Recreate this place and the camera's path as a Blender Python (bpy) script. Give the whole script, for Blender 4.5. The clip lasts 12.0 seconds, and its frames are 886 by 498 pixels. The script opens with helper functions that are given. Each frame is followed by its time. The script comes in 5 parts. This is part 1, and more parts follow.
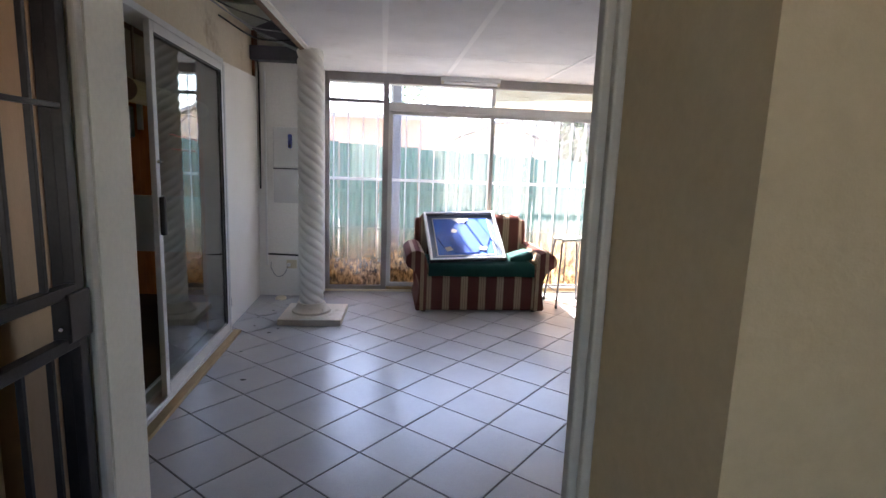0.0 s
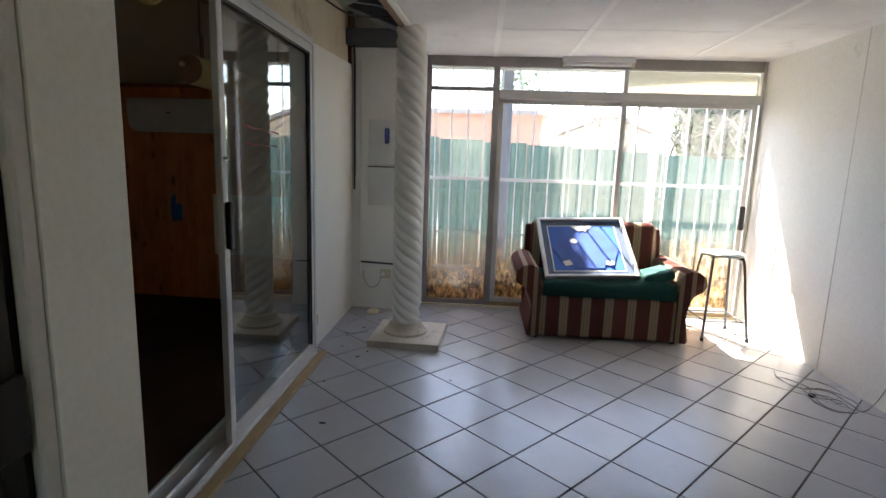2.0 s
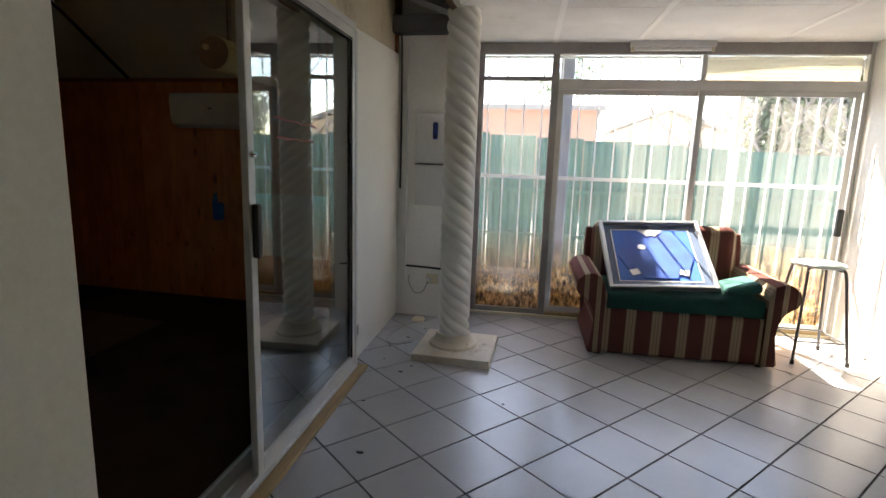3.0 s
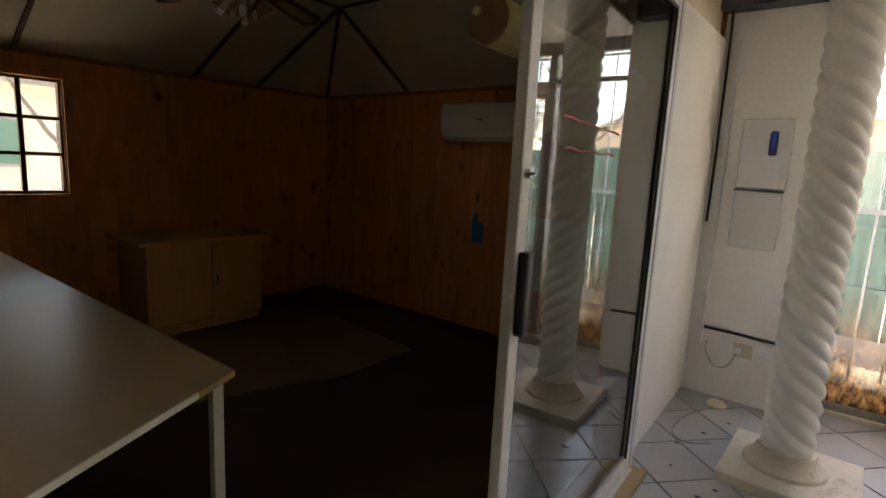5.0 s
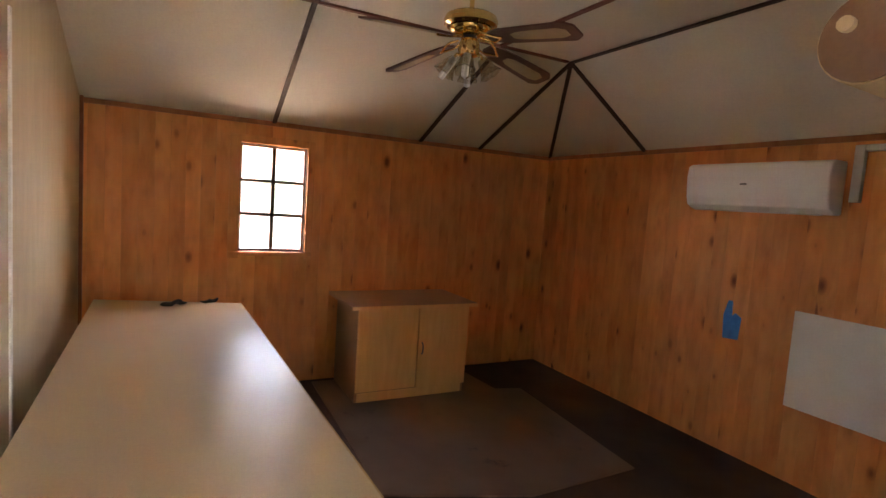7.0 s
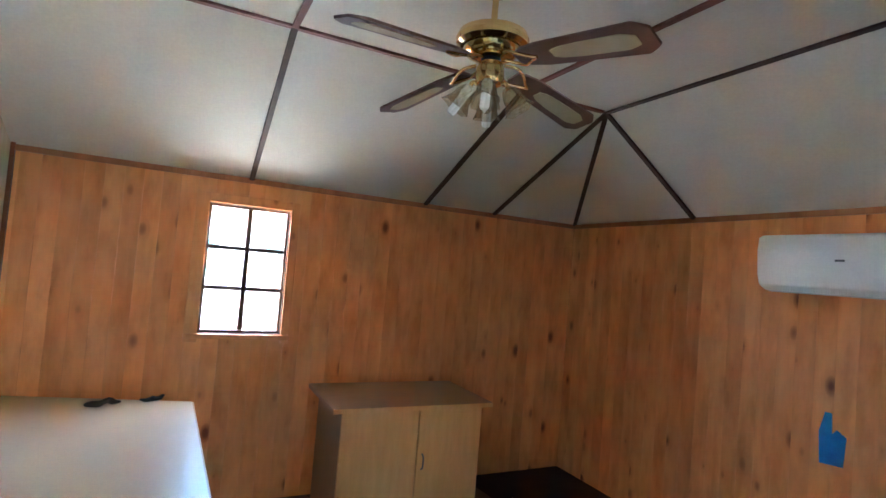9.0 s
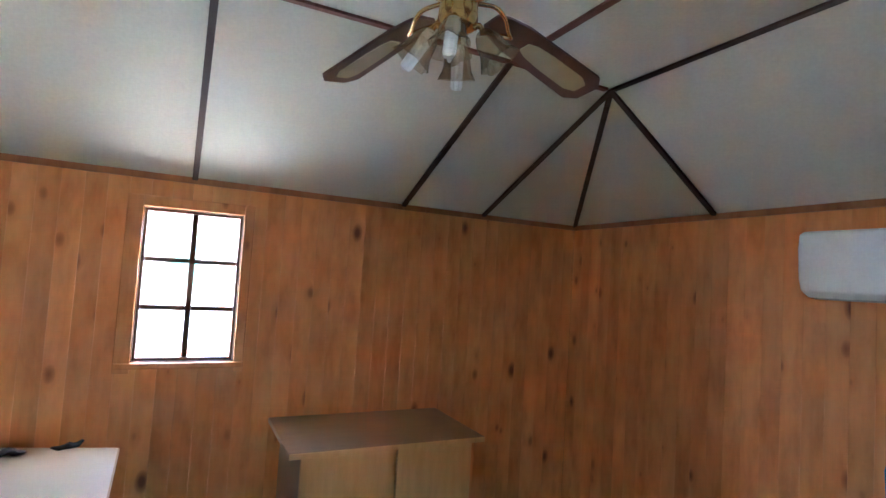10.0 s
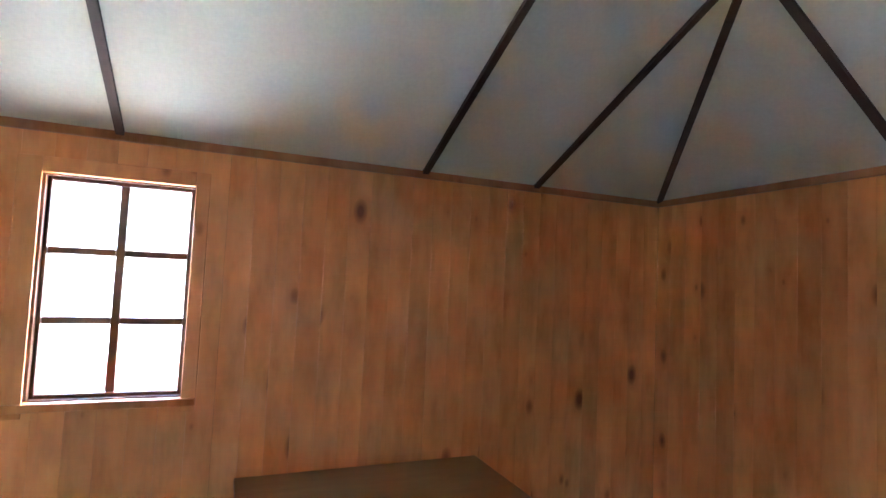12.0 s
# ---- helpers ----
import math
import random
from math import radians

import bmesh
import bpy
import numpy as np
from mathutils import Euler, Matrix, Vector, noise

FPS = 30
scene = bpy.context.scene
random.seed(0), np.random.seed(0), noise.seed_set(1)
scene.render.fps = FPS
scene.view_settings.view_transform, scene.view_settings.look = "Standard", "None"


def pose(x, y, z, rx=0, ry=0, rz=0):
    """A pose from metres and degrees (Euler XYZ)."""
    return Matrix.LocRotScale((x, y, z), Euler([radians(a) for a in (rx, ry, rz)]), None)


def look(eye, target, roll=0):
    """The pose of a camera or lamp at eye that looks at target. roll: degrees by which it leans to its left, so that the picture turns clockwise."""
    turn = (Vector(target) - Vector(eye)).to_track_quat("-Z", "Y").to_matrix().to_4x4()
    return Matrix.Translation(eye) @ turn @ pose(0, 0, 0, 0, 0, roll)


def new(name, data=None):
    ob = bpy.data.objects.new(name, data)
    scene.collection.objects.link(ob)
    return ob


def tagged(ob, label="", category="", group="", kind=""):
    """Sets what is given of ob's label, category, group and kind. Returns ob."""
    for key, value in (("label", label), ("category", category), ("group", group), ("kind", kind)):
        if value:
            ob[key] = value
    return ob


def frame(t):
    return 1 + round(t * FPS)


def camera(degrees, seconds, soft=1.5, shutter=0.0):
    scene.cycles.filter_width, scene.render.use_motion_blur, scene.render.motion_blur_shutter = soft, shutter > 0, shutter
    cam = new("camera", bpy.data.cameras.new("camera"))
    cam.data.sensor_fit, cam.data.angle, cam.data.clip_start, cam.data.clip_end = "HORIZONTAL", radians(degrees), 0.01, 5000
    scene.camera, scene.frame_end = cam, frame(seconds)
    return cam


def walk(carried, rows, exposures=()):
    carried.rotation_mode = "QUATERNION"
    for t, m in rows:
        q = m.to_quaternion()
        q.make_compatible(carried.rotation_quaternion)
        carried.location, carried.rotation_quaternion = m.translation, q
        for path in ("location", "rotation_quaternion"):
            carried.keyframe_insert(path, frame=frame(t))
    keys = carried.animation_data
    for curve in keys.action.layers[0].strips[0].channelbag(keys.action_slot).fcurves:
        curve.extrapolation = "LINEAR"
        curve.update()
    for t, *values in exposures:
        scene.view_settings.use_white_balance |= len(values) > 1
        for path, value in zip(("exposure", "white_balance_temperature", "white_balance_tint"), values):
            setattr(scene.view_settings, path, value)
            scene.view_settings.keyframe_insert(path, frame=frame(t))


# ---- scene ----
cam = camera(80.5, 12.0)
PATH = [
    (0, (0.596, 0.809, 1.429), (0.732, 2.779, 1.111), 2.1),
    (0.5, (0.575, 0.949, 1.412), (0.428, 2.916, 1.083), 2.2),
    (1, (0.516, 1.154, 1.418), (0.293, 3.113, 1.082), 2.0),
    (1.5, (0.483, 1.346, 1.407), (0.257, 3.305, 1.07), 2.1),
    (2, (0.461, 1.588, 1.417), (0.237, 3.547, 1.079), 1.9),
    (2.5, (0.38, 1.794, 1.402), (0.134, 3.75, 1.065), 1.9),
    (2.7, (0.386, 1.845, 1.409), (0.095, 3.793, 1.066), 1.8),
    (4.3, (0.081, 2.477, 1.403), (-0.919, 4.174, 1.055), 3.1),
    (4.5, (0.024, 2.525, 1.404), (-1.054, 4.174, 1.062), 3.2),
    (5, (-0.119, 2.682, 1.407), (-1.361, 4.215, 1.079), 2.9),
    (5.5, (-0.219, 2.84, 1.425), (-1.721, 4.129, 1.137), 3.3),
    (6, (-0.296, 2.909, 1.441), (-1.973, 3.968, 1.185), 3.6),
    (6.5, (-0.428, 2.947, 1.473), (-2.161, 3.919, 1.246), 3.7),
    (7, (-0.547, 2.995, 1.506), (-2.313, 3.918, 1.33), 4.0),
    (8.8, (-1.062, 3.321, 1.529), (-2.864, 4.188, 1.583), 5.4),
    (9, (-1.195, 3.318, 1.545), (-2.987, 4.203, 1.626), 4.8),
    (9.5, (-1.393, 3.398, 1.535), (-3.183, 4.281, 1.658), 3.8),
    (10, (-1.591, 3.631, 1.57), (-3.379, 4.518, 1.68), 3.6),
    (10.5, (-1.8, 3.803, 1.572), (-3.589, 4.689, 1.694), 3.6),
    (11, (-2.01, 3.905, 1.535), (-3.818, 4.752, 1.647), 3.6),
    (11.5, (-2.215, 4.048, 1.562), (-4.056, 4.821, 1.672), 3.1),
    (12, (-2.454, 4.046, 1.527), (-4.298, 4.81, 1.647), 2.6),
]
EXPOSURES = [(0.0, 3.3, 6500, 20), (0.5, 3.25, 6500, 20), (1.0, 3.15, 6600, 17), (2.0, 2.95, 6900, 13), (2.7, 2.9, 7200, 13), (4.3, 2.95, 8000, 16), (5.0, 3.5, 8500, 18),
             (5.5, 4.65, 8500, 18), (6.0, 5.45, 8200, 18), (6.5, 6.05, 8200, 26), (7.0, 6.5, 7600, 34), (8.8, 7.26, 5200, 14), (9.5, 7.3, 4950, 13), (10.5, 7.33, 4900, 13), (12.0, 7.54, 4850, 13)]
walk(cam, [(t, look(eye, target, roll)) for t, eye, target, roll in PATH], EXPOSURES)

# ---- world and sun ----
SUN_DX, SUN_DY, SUN_DZ = 0.60, -1.0, -1.76
world = bpy.data.worlds.new("world")
scene.world = world
world.use_nodes = True
wn = world.node_tree
sky = wn.nodes.new("ShaderNodeTexSky")
sky.sky_type = "NISHITA"
sky.sun_disc = False
sky.sun_elevation = math.atan2(-SUN_DZ, math.hypot(SUN_DX, SUN_DY))
sky.sun_rotation = math.atan2(-SUN_DX, -SUN_DY)
wn.links.new(sky.outputs[0], wn.nodes["Background"].inputs[0])
wn.nodes["Background"].inputs[1].default_value = 0.15
sun_data = bpy.data.lights.new("sun", "SUN")
sun_data.energy, sun_data.angle, sun_data.color = 5.0, radians(0.5), (1.0, 0.95, 0.86)
sun_lamp = new("sun", sun_data)
sun_lamp.matrix_world = look((-3, 12, 12), (-3 + SUN_DX, 12 + SUN_DY, 12 + SUN_DZ))


# ---- materials ----
def nodes_of(name):
    m = bpy.data.materials.new(name)
    m.use_nodes = True
    nt = m.node_tree
    return m, nt, nt.nodes["Principled BSDF"]


def coords(nt, scale=(1, 1, 1), spin=True):
    """Object coordinates, shifted by a random amount for each object, then scaled."""
    tc = nt.nodes.new("ShaderNodeTexCoord")
    mp = nt.nodes.new("ShaderNodeMapping")
    mp.inputs["Scale"].default_value = scale
    if spin:
        oi = nt.nodes.new("ShaderNodeObjectInfo")
        mul = nt.nodes.new("ShaderNodeMath")
        mul.operation = "MULTIPLY"
        mul.inputs[1].default_value = 37.0
        add = nt.nodes.new("ShaderNodeVectorMath")
        nt.links.new(oi.outputs["Random"], mul.inputs[0])
        nt.links.new(tc.outputs["Object"], add.inputs[0])
        nt.links.new(mul.outputs[0], add.inputs[1])
        nt.links.new(add.outputs[0], mp.inputs[0])
    else:
        nt.links.new(tc.outputs["Object"], mp.inputs[0])
    return mp.outputs[0]


def noise_tex(nt, vec, scale, detail=4, rough=0.55):
    n = nt.nodes.new("ShaderNodeTexNoise")
    n.inputs["Scale"].default_value, n.inputs["Detail"].default_value, n.inputs["Roughness"].default_value = scale, detail, rough
    nt.links.new(vec, n.inputs["Vector"])
    return n.outputs["Fac"]


def ramp(nt, fac, *stops):
    r = nt.nodes.new("ShaderNodeValToRGB")
    el = r.color_ramp.elements
    while len(el) < len(stops):
        el.new(0.5)
    for e, (p, c) in zip(el, stops):
        e.position = p
        e.color = (*c, 1) if len(c) == 3 else c
    nt.links.new(fac, r.inputs[0])
    return r.outputs[0]


def mix(nt, fac, a, b, mode="MIX"):
    m = nt.nodes.new("ShaderNodeMix")
    m.data_type, m.blend_type = "RGBA", mode
    for sock, v in ((m.inputs["Factor"], fac), (m.inputs["A"], a), (m.inputs["B"], b)):
        if isinstance(v, (int, float)):
            sock.default_value = v
        elif isinstance(v, tuple):
            sock.default_value = (*v, 1)
        else:
            nt.links.new(v, sock)
    return m.outputs["Result"]


def bump(nt, bsdf, height, strength, dist=0.01):
    b = nt.nodes.new("ShaderNodeBump")
    b.inputs["Strength"].default_value, b.inputs["Distance"].default_value = strength, dist
    nt.links.new(height, b.inputs["Height"])
    nt.links.new(b.outputs[0], bsdf.inputs["Normal"])


def surface(name, c1, c2, rough=0.6, scale=3.0, fine=60.0, metal=0.0, bumps=0.15, stain=None, stain_at=0.62, spin=True, stretch=(1, 1, 1), vary=0.0):
    """A two-scale mottled surface: broad colour drift, fine grain, and stains where given."""
    m, nt, b = nodes_of(name)
    v = coords(nt, stretch, spin)
    broad, grain = noise_tex(nt, v, scale), noise_tex(nt, v, fine, 6, 0.65)
    col = ramp(nt, broad, (0.3, c1), (0.7, c2))
    col = mix(nt, 0.25, col, ramp(nt, grain, (0.3, tuple(x * 0.82 for x in c1)), (0.7, tuple(min(1, x * 1.1) for x in c2))))
    if stain:
        s = noise_tex(nt, v, scale * 1.9, 8, 0.7)
        col = mix(nt, ramp(nt, s, (stain_at, (0, 0, 0)), (stain_at + 0.12, (0.7, 0.7, 0.7))), col, stain)
    if vary:
        oi = nt.nodes.new("ShaderNodeObjectInfo")
        col = mix(nt, 1.0, col, ramp(nt, oi.outputs["Random"], (0.0, (1 - vary,) * 3), (1.0, (1, 1, 1))), "MULTIPLY")
    nt.links.new(col, b.inputs["Base Color"])
    rr = nt.nodes.new("ShaderNodeMapRange")
    rr.inputs["To Min"].default_value, rr.inputs["To Max"].default_value = max(0.02, rough - 0.05), min(1, rough + 0.05)
    nt.links.new(broad, rr.inputs["Value"])
    nt.links.new(rr.outputs[0], b.inputs["Roughness"])
    b.inputs["Metallic"].default_value = metal
    if bumps:
        bump(nt, b, grain, bumps, 0.004)
    return m


def pine_material(name, light, mid, dark, gloss=0.42, vary=0.2):
    """Varnished knotty pine with upright grain."""
    m, nt, b = nodes_of(name)
    v = coords(nt, (1, 1, 1))
    st = nt.nodes.new("ShaderNodeMapping")
    st.inputs["Scale"].default_value = (15, 15, 0.75)
    nt.links.new(v, st.inputs[0])
    grain = noise_tex(nt, st.outputs[0], 1.6, 7, 0.62)
    broad = noise_tex(nt, v, 1.4, 3)
    col = ramp(nt, grain, (0.15, dark), (0.45, mid), (0.75, light))
    col = mix(nt, 0.68, col, ramp(nt, broad, (0.3, mid), (0.7, light)))
    cloud = nt.nodes.new("ShaderNodeMapping")
    cloud.inputs["Scale"].default_value = (11, 11, 3.5)
    nt.links.new(v, cloud.inputs[0])
    col = mix(nt, 1.0, col, ramp(nt, noise_tex(nt, cloud.outputs[0], 1.0, 5, 0.6), (0.30, (0.78, 0.71, 0.63)), (0.5, (0.94, 0.92, 0.90)), (0.70, (1.04, 1.05, 1.06))), "MULTIPLY")
    oi = nt.nodes.new("ShaderNodeObjectInfo")
    col = mix(nt, 1.0, col, ramp(nt, oi.outputs["Random"], (0.0, (1 - vary, 1 - vary * 1.15, 1 - vary * 1.3)), (0.6, (0.97, 0.96, 0.95)), (1.0, (1.06, 1.05, 1.03))), "MULTIPLY")
    kn = nt.nodes.new("ShaderNodeMapping")
    kn.inputs["Scale"].default_value = (7.5, 7.5, 4.2)
    nt.links.new(v, kn.inputs[0])
    vo = nt.nodes.new("ShaderNodeTexVoronoi")
    vo.inputs["Scale"].default_value = 1.0
    nt.links.new(kn.outputs[0], vo.inputs["Vector"])
    gate = nt.nodes.new("ShaderNodeSeparateColor")
    nt.links.new(vo.outputs["Color"], gate.inputs[0])
    size = nt.nodes.new("ShaderNodeMapRange")
    size.inputs["From Min"].default_value, size.inputs["From Max"].default_value = 0.38, 1.0
    size.inputs["To Min"].default_value, size.inputs["To Max"].default_value = 0.0, 0.20
    nt.links.new(gate.outputs[0], size.inputs["Value"])
    near = nt.nodes.new("ShaderNodeMath")
    near.operation = "SUBTRACT"
    nt.links.new(size.outputs[0], near.inputs[0])
    nt.links.new(vo.outputs["Distance"], near.inputs[1])
    soft = nt.nodes.new("ShaderNodeMapRange")
    soft.inputs["From Min"].default_value, soft.inputs["From Max"].default_value = -0.075, 0.10
    nt.links.new(near.outputs[0], soft.inputs["Value"])
    halo = nt.nodes.new("ShaderNodeMapRange")
    halo.inputs["From Min"].default_value, halo.inputs["From Max"].default_value = -0.24, 0.02
    halo.inputs["To Max"].default_value = 0.45
    nt.links.new(near.outputs[0], halo.inputs["Value"])
    col = mix(nt, halo.outputs[0], col, (0.52, 0.16, 0.04))
    col = mix(nt, soft.outputs[0], col, (0.19, 0.058, 0.018))
    nt.links.new(col, b.inputs["Base Color"])
    b.inputs["Roughness"].default_value = gloss
    b.inputs["Specular IOR Level"].default_value = 0.3
    bump(nt, b, grain, 0.12, 0.003)
    return m


def facing_gloss(nt, top, low=0.035, power=4.0):
    """How much a thin pane mirrors: little face on, much at a slant."""
    lw = nt.nodes.new("ShaderNodeLayerWeight")
    lw.inputs[0].default_value = 0.5
    pw = nt.nodes.new("ShaderNodeMath")
    pw.operation = "POWER"
    pw.inputs[1].default_value = power
    nt.links.new(lw.outputs["Facing"], pw.inputs[0])
    mr = nt.nodes.new("ShaderNodeMapRange")
    mr.inputs["To Min"].default_value, mr.inputs["To Max"].default_value = low, top
    nt.links.new(pw.outputs[0], mr.inputs["Value"])
    return mr.outputs[0]


def glass_material(name, tint=(1, 1, 1), gloss=0.9, haze=0.0, haze_color=(0.8, 0.8, 0.78), rough=0.02, low=0.035, power=4.0):
    """A thin clear pane: see-through, glossy by its angle, with an even film of dust."""
    m = bpy.data.materials.new(name)
    m.use_nodes = True
    nt = m.node_tree
    nt.nodes.clear()
    out = nt.nodes.new("ShaderNodeOutputMaterial")
    tr, gl, df = nt.nodes.new("ShaderNodeBsdfTransparent"), nt.nodes.new("ShaderNodeBsdfGlossy"), nt.nodes.new("ShaderNodeBsdfTranslucent")
    tr.inputs[0].default_value = (*tint, 1)
    gl.inputs["Roughness"].default_value = rough
    df.inputs[0].default_value = (*haze_color, 1)
    fr = facing_gloss(nt, gloss, low, power)
    m1, m2 = nt.nodes.new("ShaderNodeMixShader"), nt.nodes.new("ShaderNodeMixShader")
    m1.inputs[0].default_value = haze
    nt.links.new(tr.outputs[0], m1.inputs[1])
    nt.links.new(df.outputs[0], m1.inputs[2])
    nt.links.new(fr, m2.inputs[0])
    nt.links.new(m1.outputs[0], m2.inputs[1])
    nt.links.new(gl.outputs[0], m2.inputs[2])
    nt.links.new(m2.outputs[0], out.inputs[0])
    return m


def dirty_glass(name, low, high):
    """Window glass with mud splashed up its foot: thick, streaky and brown low down, thinning out upwards."""
    m = bpy.data.materials.new(name)
    m.use_nodes = True
    nt = m.node_tree
    nt.nodes.clear()
    out = nt.nodes.new("ShaderNodeOutputMaterial")
    tr, gl = nt.nodes.new("ShaderNodeBsdfTransparent"), nt.nodes.new("ShaderNodeBsdfGlossy")
    mud, dust = nt.nodes.new("ShaderNodeBsdfTranslucent"), nt.nodes.new("ShaderNodeBsdfTranslucent")
    gl.inputs["Roughness"].default_value = 0.03
    v = coords(nt, spin=False)
    st = nt.nodes.new("ShaderNodeMapping")
    st.inputs["Scale"].default_value = (1, 1, 0.5)
    nt.links.new(v, st.inputs[0])
    blot = noise_tex(nt, st.outputs[0], 26, 6, 0.7)
    wide = noise_tex(nt, v, 2.2, 4)
    sep = nt.nodes.new("ShaderNodeSeparateXYZ")
    nt.links.new(v, sep.inputs[0])
    lift = nt.nodes.new("ShaderNodeMath")
    lift.operation = "MULTIPLY_ADD"
    lift.inputs[1].default_value = 0.45
    nt.links.new(wide, lift.inputs[0])
    nt.links.new(sep.outputs["Z"], lift.inputs[2])
    hgt = nt.nodes.new("ShaderNodeMapRange")
    hgt.inputs["From Min"].default_value, hgt.inputs["From Max"].default_value = low + 0.225, high + 0.225
    hgt.inputs["To Min"].default_value, hgt.inputs["To Max"].default_value = 1.0, 0.0
    nt.links.new(lift.outputs[0], hgt.inputs["Value"])
    nt.links.new(ramp(nt, blot, (0.42, (0.06, 0.036, 0.016)), (0.58, (0.34, 0.22, 0.11)), (0.78, (0.72, 0.57, 0.36))), mud.inputs[0])
    dust.inputs[0].default_value = (0.85, 0.84, 0.80, 1)
    m0, m1, m2 = [nt.nodes.new("ShaderNodeMixShader") for _ in range(3)]
    m0.inputs[0].default_value = 0.045
    nt.links.new(tr.outputs[0], m0.inputs[1])
    nt.links.new(dust.outputs[0], m0.inputs[2])
    nt.links.new(ramp(nt, hgt.outputs[0], (0.0, (0, 0, 0)), (0.55, (0.55, 0.55, 0.55)), (1.0, (0.97, 0.97, 0.97))), m1.inputs[0])
    nt.links.new(m0.outputs[0], m1.inputs[1])
    nt.links.new(mud.outputs[0], m1.inputs[2])
    nt.links.new(facing_gloss(nt, 0.9), m2.inputs[0])
    nt.links.new(m1.outputs[0], m2.inputs[1])
    nt.links.new(gl.outputs[0], m2.inputs[2])
    nt.links.new(m2.outputs[0], out.inputs[0])
    return m


def stripe_material(name, period=0.179, phase=0.636):
    """Woven upholstery with upright wine-red and cream stripes."""
    m, nt, b = nodes_of(name)
    v = coords(nt, spin=False)
    sep = nt.nodes.new("ShaderNodeSeparateXYZ")
    nt.links.new(v, sep.inputs[0])
    fr = nt.nodes.new("ShaderNodeMath")
    fr.operation = "MULTIPLY"
    fr.inputs[1].default_value = 1 / period
    nt.links.new(sep.outputs["X"], fr.inputs[0])
    f2 = nt.nodes.new("ShaderNodeMath")
    f2.operation = "FRACT"
    ph = nt.nodes.new("ShaderNodeMath")
    ph.inputs[1].default_value = phase
    nt.links.new(fr.outputs[0], ph.inputs[0])
    nt.links.new(ph.outputs[0], f2.inputs[0])
    red, cream, line = (0.130, 0.050, 0.042), (0.40, 0.335, 0.245), (0.25, 0.18, 0.12)
    r = nt.nodes.new("ShaderNodeValToRGB")
    r.color_ramp.interpolation = "CONSTANT"
    el = r.color_ramp.elements
    stops = ((0.0, red), (0.55, line), (0.58, cream), (0.68, line), (0.71, cream), (0.80, line), (0.83, cream), (0.93, line), (0.96, red))
    while len(el) < len(stops):
        el.new(0.5)
    for e, (p, c) in zip(el, stops):
        e.position, e.color = p, (*c, 1)
    nt.links.new(f2.outputs[0], r.inputs[0])
    w = noise_tex(nt, v, 240, 3)
    nt.links.new(mix(nt, 0.35, r.outputs[0], ramp(nt, w, (0.3, (0.12, 0.06, 0.05)), (0.7, (0.5, 0.36, 0.28))), "OVERLAY"), b.inputs["Base Color"])
    b.inputs["Roughness"].default_value = 0.9
    bump(nt, b, w, 0.3, 0.003)
    return m


def plain(name, color, rough=0.5, metal=0.0, transmission=0.0):
    m, nt, b = nodes_of(name)
    b.inputs["Base Color"].default_value = (*color, 1)
    b.inputs["Roughness"].default_value = rough
    b.inputs["Metallic"].default_value = metal
    b.inputs["Transmission Weight"].default_value = transmission
    v = coords(nt)
    n = noise_tex(nt, v, 40, 4)
    nt.links.new(mix(nt, 0.22, color, ramp(nt, n, (0.3, tuple(c * 0.7 for c in color)), (0.7, tuple(min(1, c * 1.2) for c in color)))), b.inputs["Base Color"])
    return m


SOILED_CREAM = surface("soiled_cream_plaster", (0.56, 0.47, 0.32), (0.70, 0.62, 0.47), 0.75, 1.1, 45, bumps=0.25, stain=(0.36, 0.27, 0.17), stain_at=0.58, spin=False)
PALE_CREAM = surface("pale_cream_plaster", (0.79, 0.765, 0.64), (0.86, 0.835, 0.72), 0.72, 1.3, 50, bumps=0.25, stain=(0.50, 0.44, 0.34), stain_at=0.68, spin=False)
WHITE_WALL = surface("white_plaster", (0.79, 0.77, 0.72), (0.86, 0.85, 0.81), 0.75, 1.3, 45, bumps=0.25, stain=(0.50, 0.45, 0.37), stain_at=0.66, spin=False)
CREAM_WALL = surface("cream_plaster", (0.75, 0.69, 0.53), (0.83, 0.78, 0.63), 0.75, 1.6, 50, bumps=0.25, stain=(0.42, 0.33, 0.22), stain_at=0.62, spin=False)
PANEL_WHITE = surface("white_board", (0.79, 0.76, 0.68), (0.86, 0.83, 0.76), 0.55, 1.8, 70, bumps=0.08, stain=(0.55, 0.46, 0.33), stain_at=0.68, spin=False)
BEIGE_WALL = surface("beige_plaster", (0.54, 0.43, 0.26), (0.61, 0.50, 0.32), 0.7, 1.5, 50, bumps=0.25, spin=False)
JAMB_GREY = surface("grey_jamb_paint", (0.42, 0.40, 0.35), (0.50, 0.48, 0.43), 0.5, 2.5, 60, bumps=0.1, spin=False)
CEIL_BOARD = surface("ceiling_board", (0.66, 0.64, 0.63), (0.80, 0.78, 0.77), 0.85, 2.6, 150, bumps=0.6, stain=(0.56, 0.53, 0.5), stain_at=0.6, spin=False)
CEIL_TAPE = surface("ceiling_joint_tape", (0.80, 0.78, 0.76), (0.85, 0.83, 0.81), 0.7, 6, 80, spin=False)
CEIL_PINE = surface("painted_ceiling", (0.63, 0.565, 0.46), (0.70, 0.635, 0.525), 0.8, 0.9, 70, bumps=0.12, spin=False)
GROUT = surface("dark_grout", (0.05, 0.047, 0.045), (0.09, 0.083, 0.075), 0.9, 6, 120, spin=False)
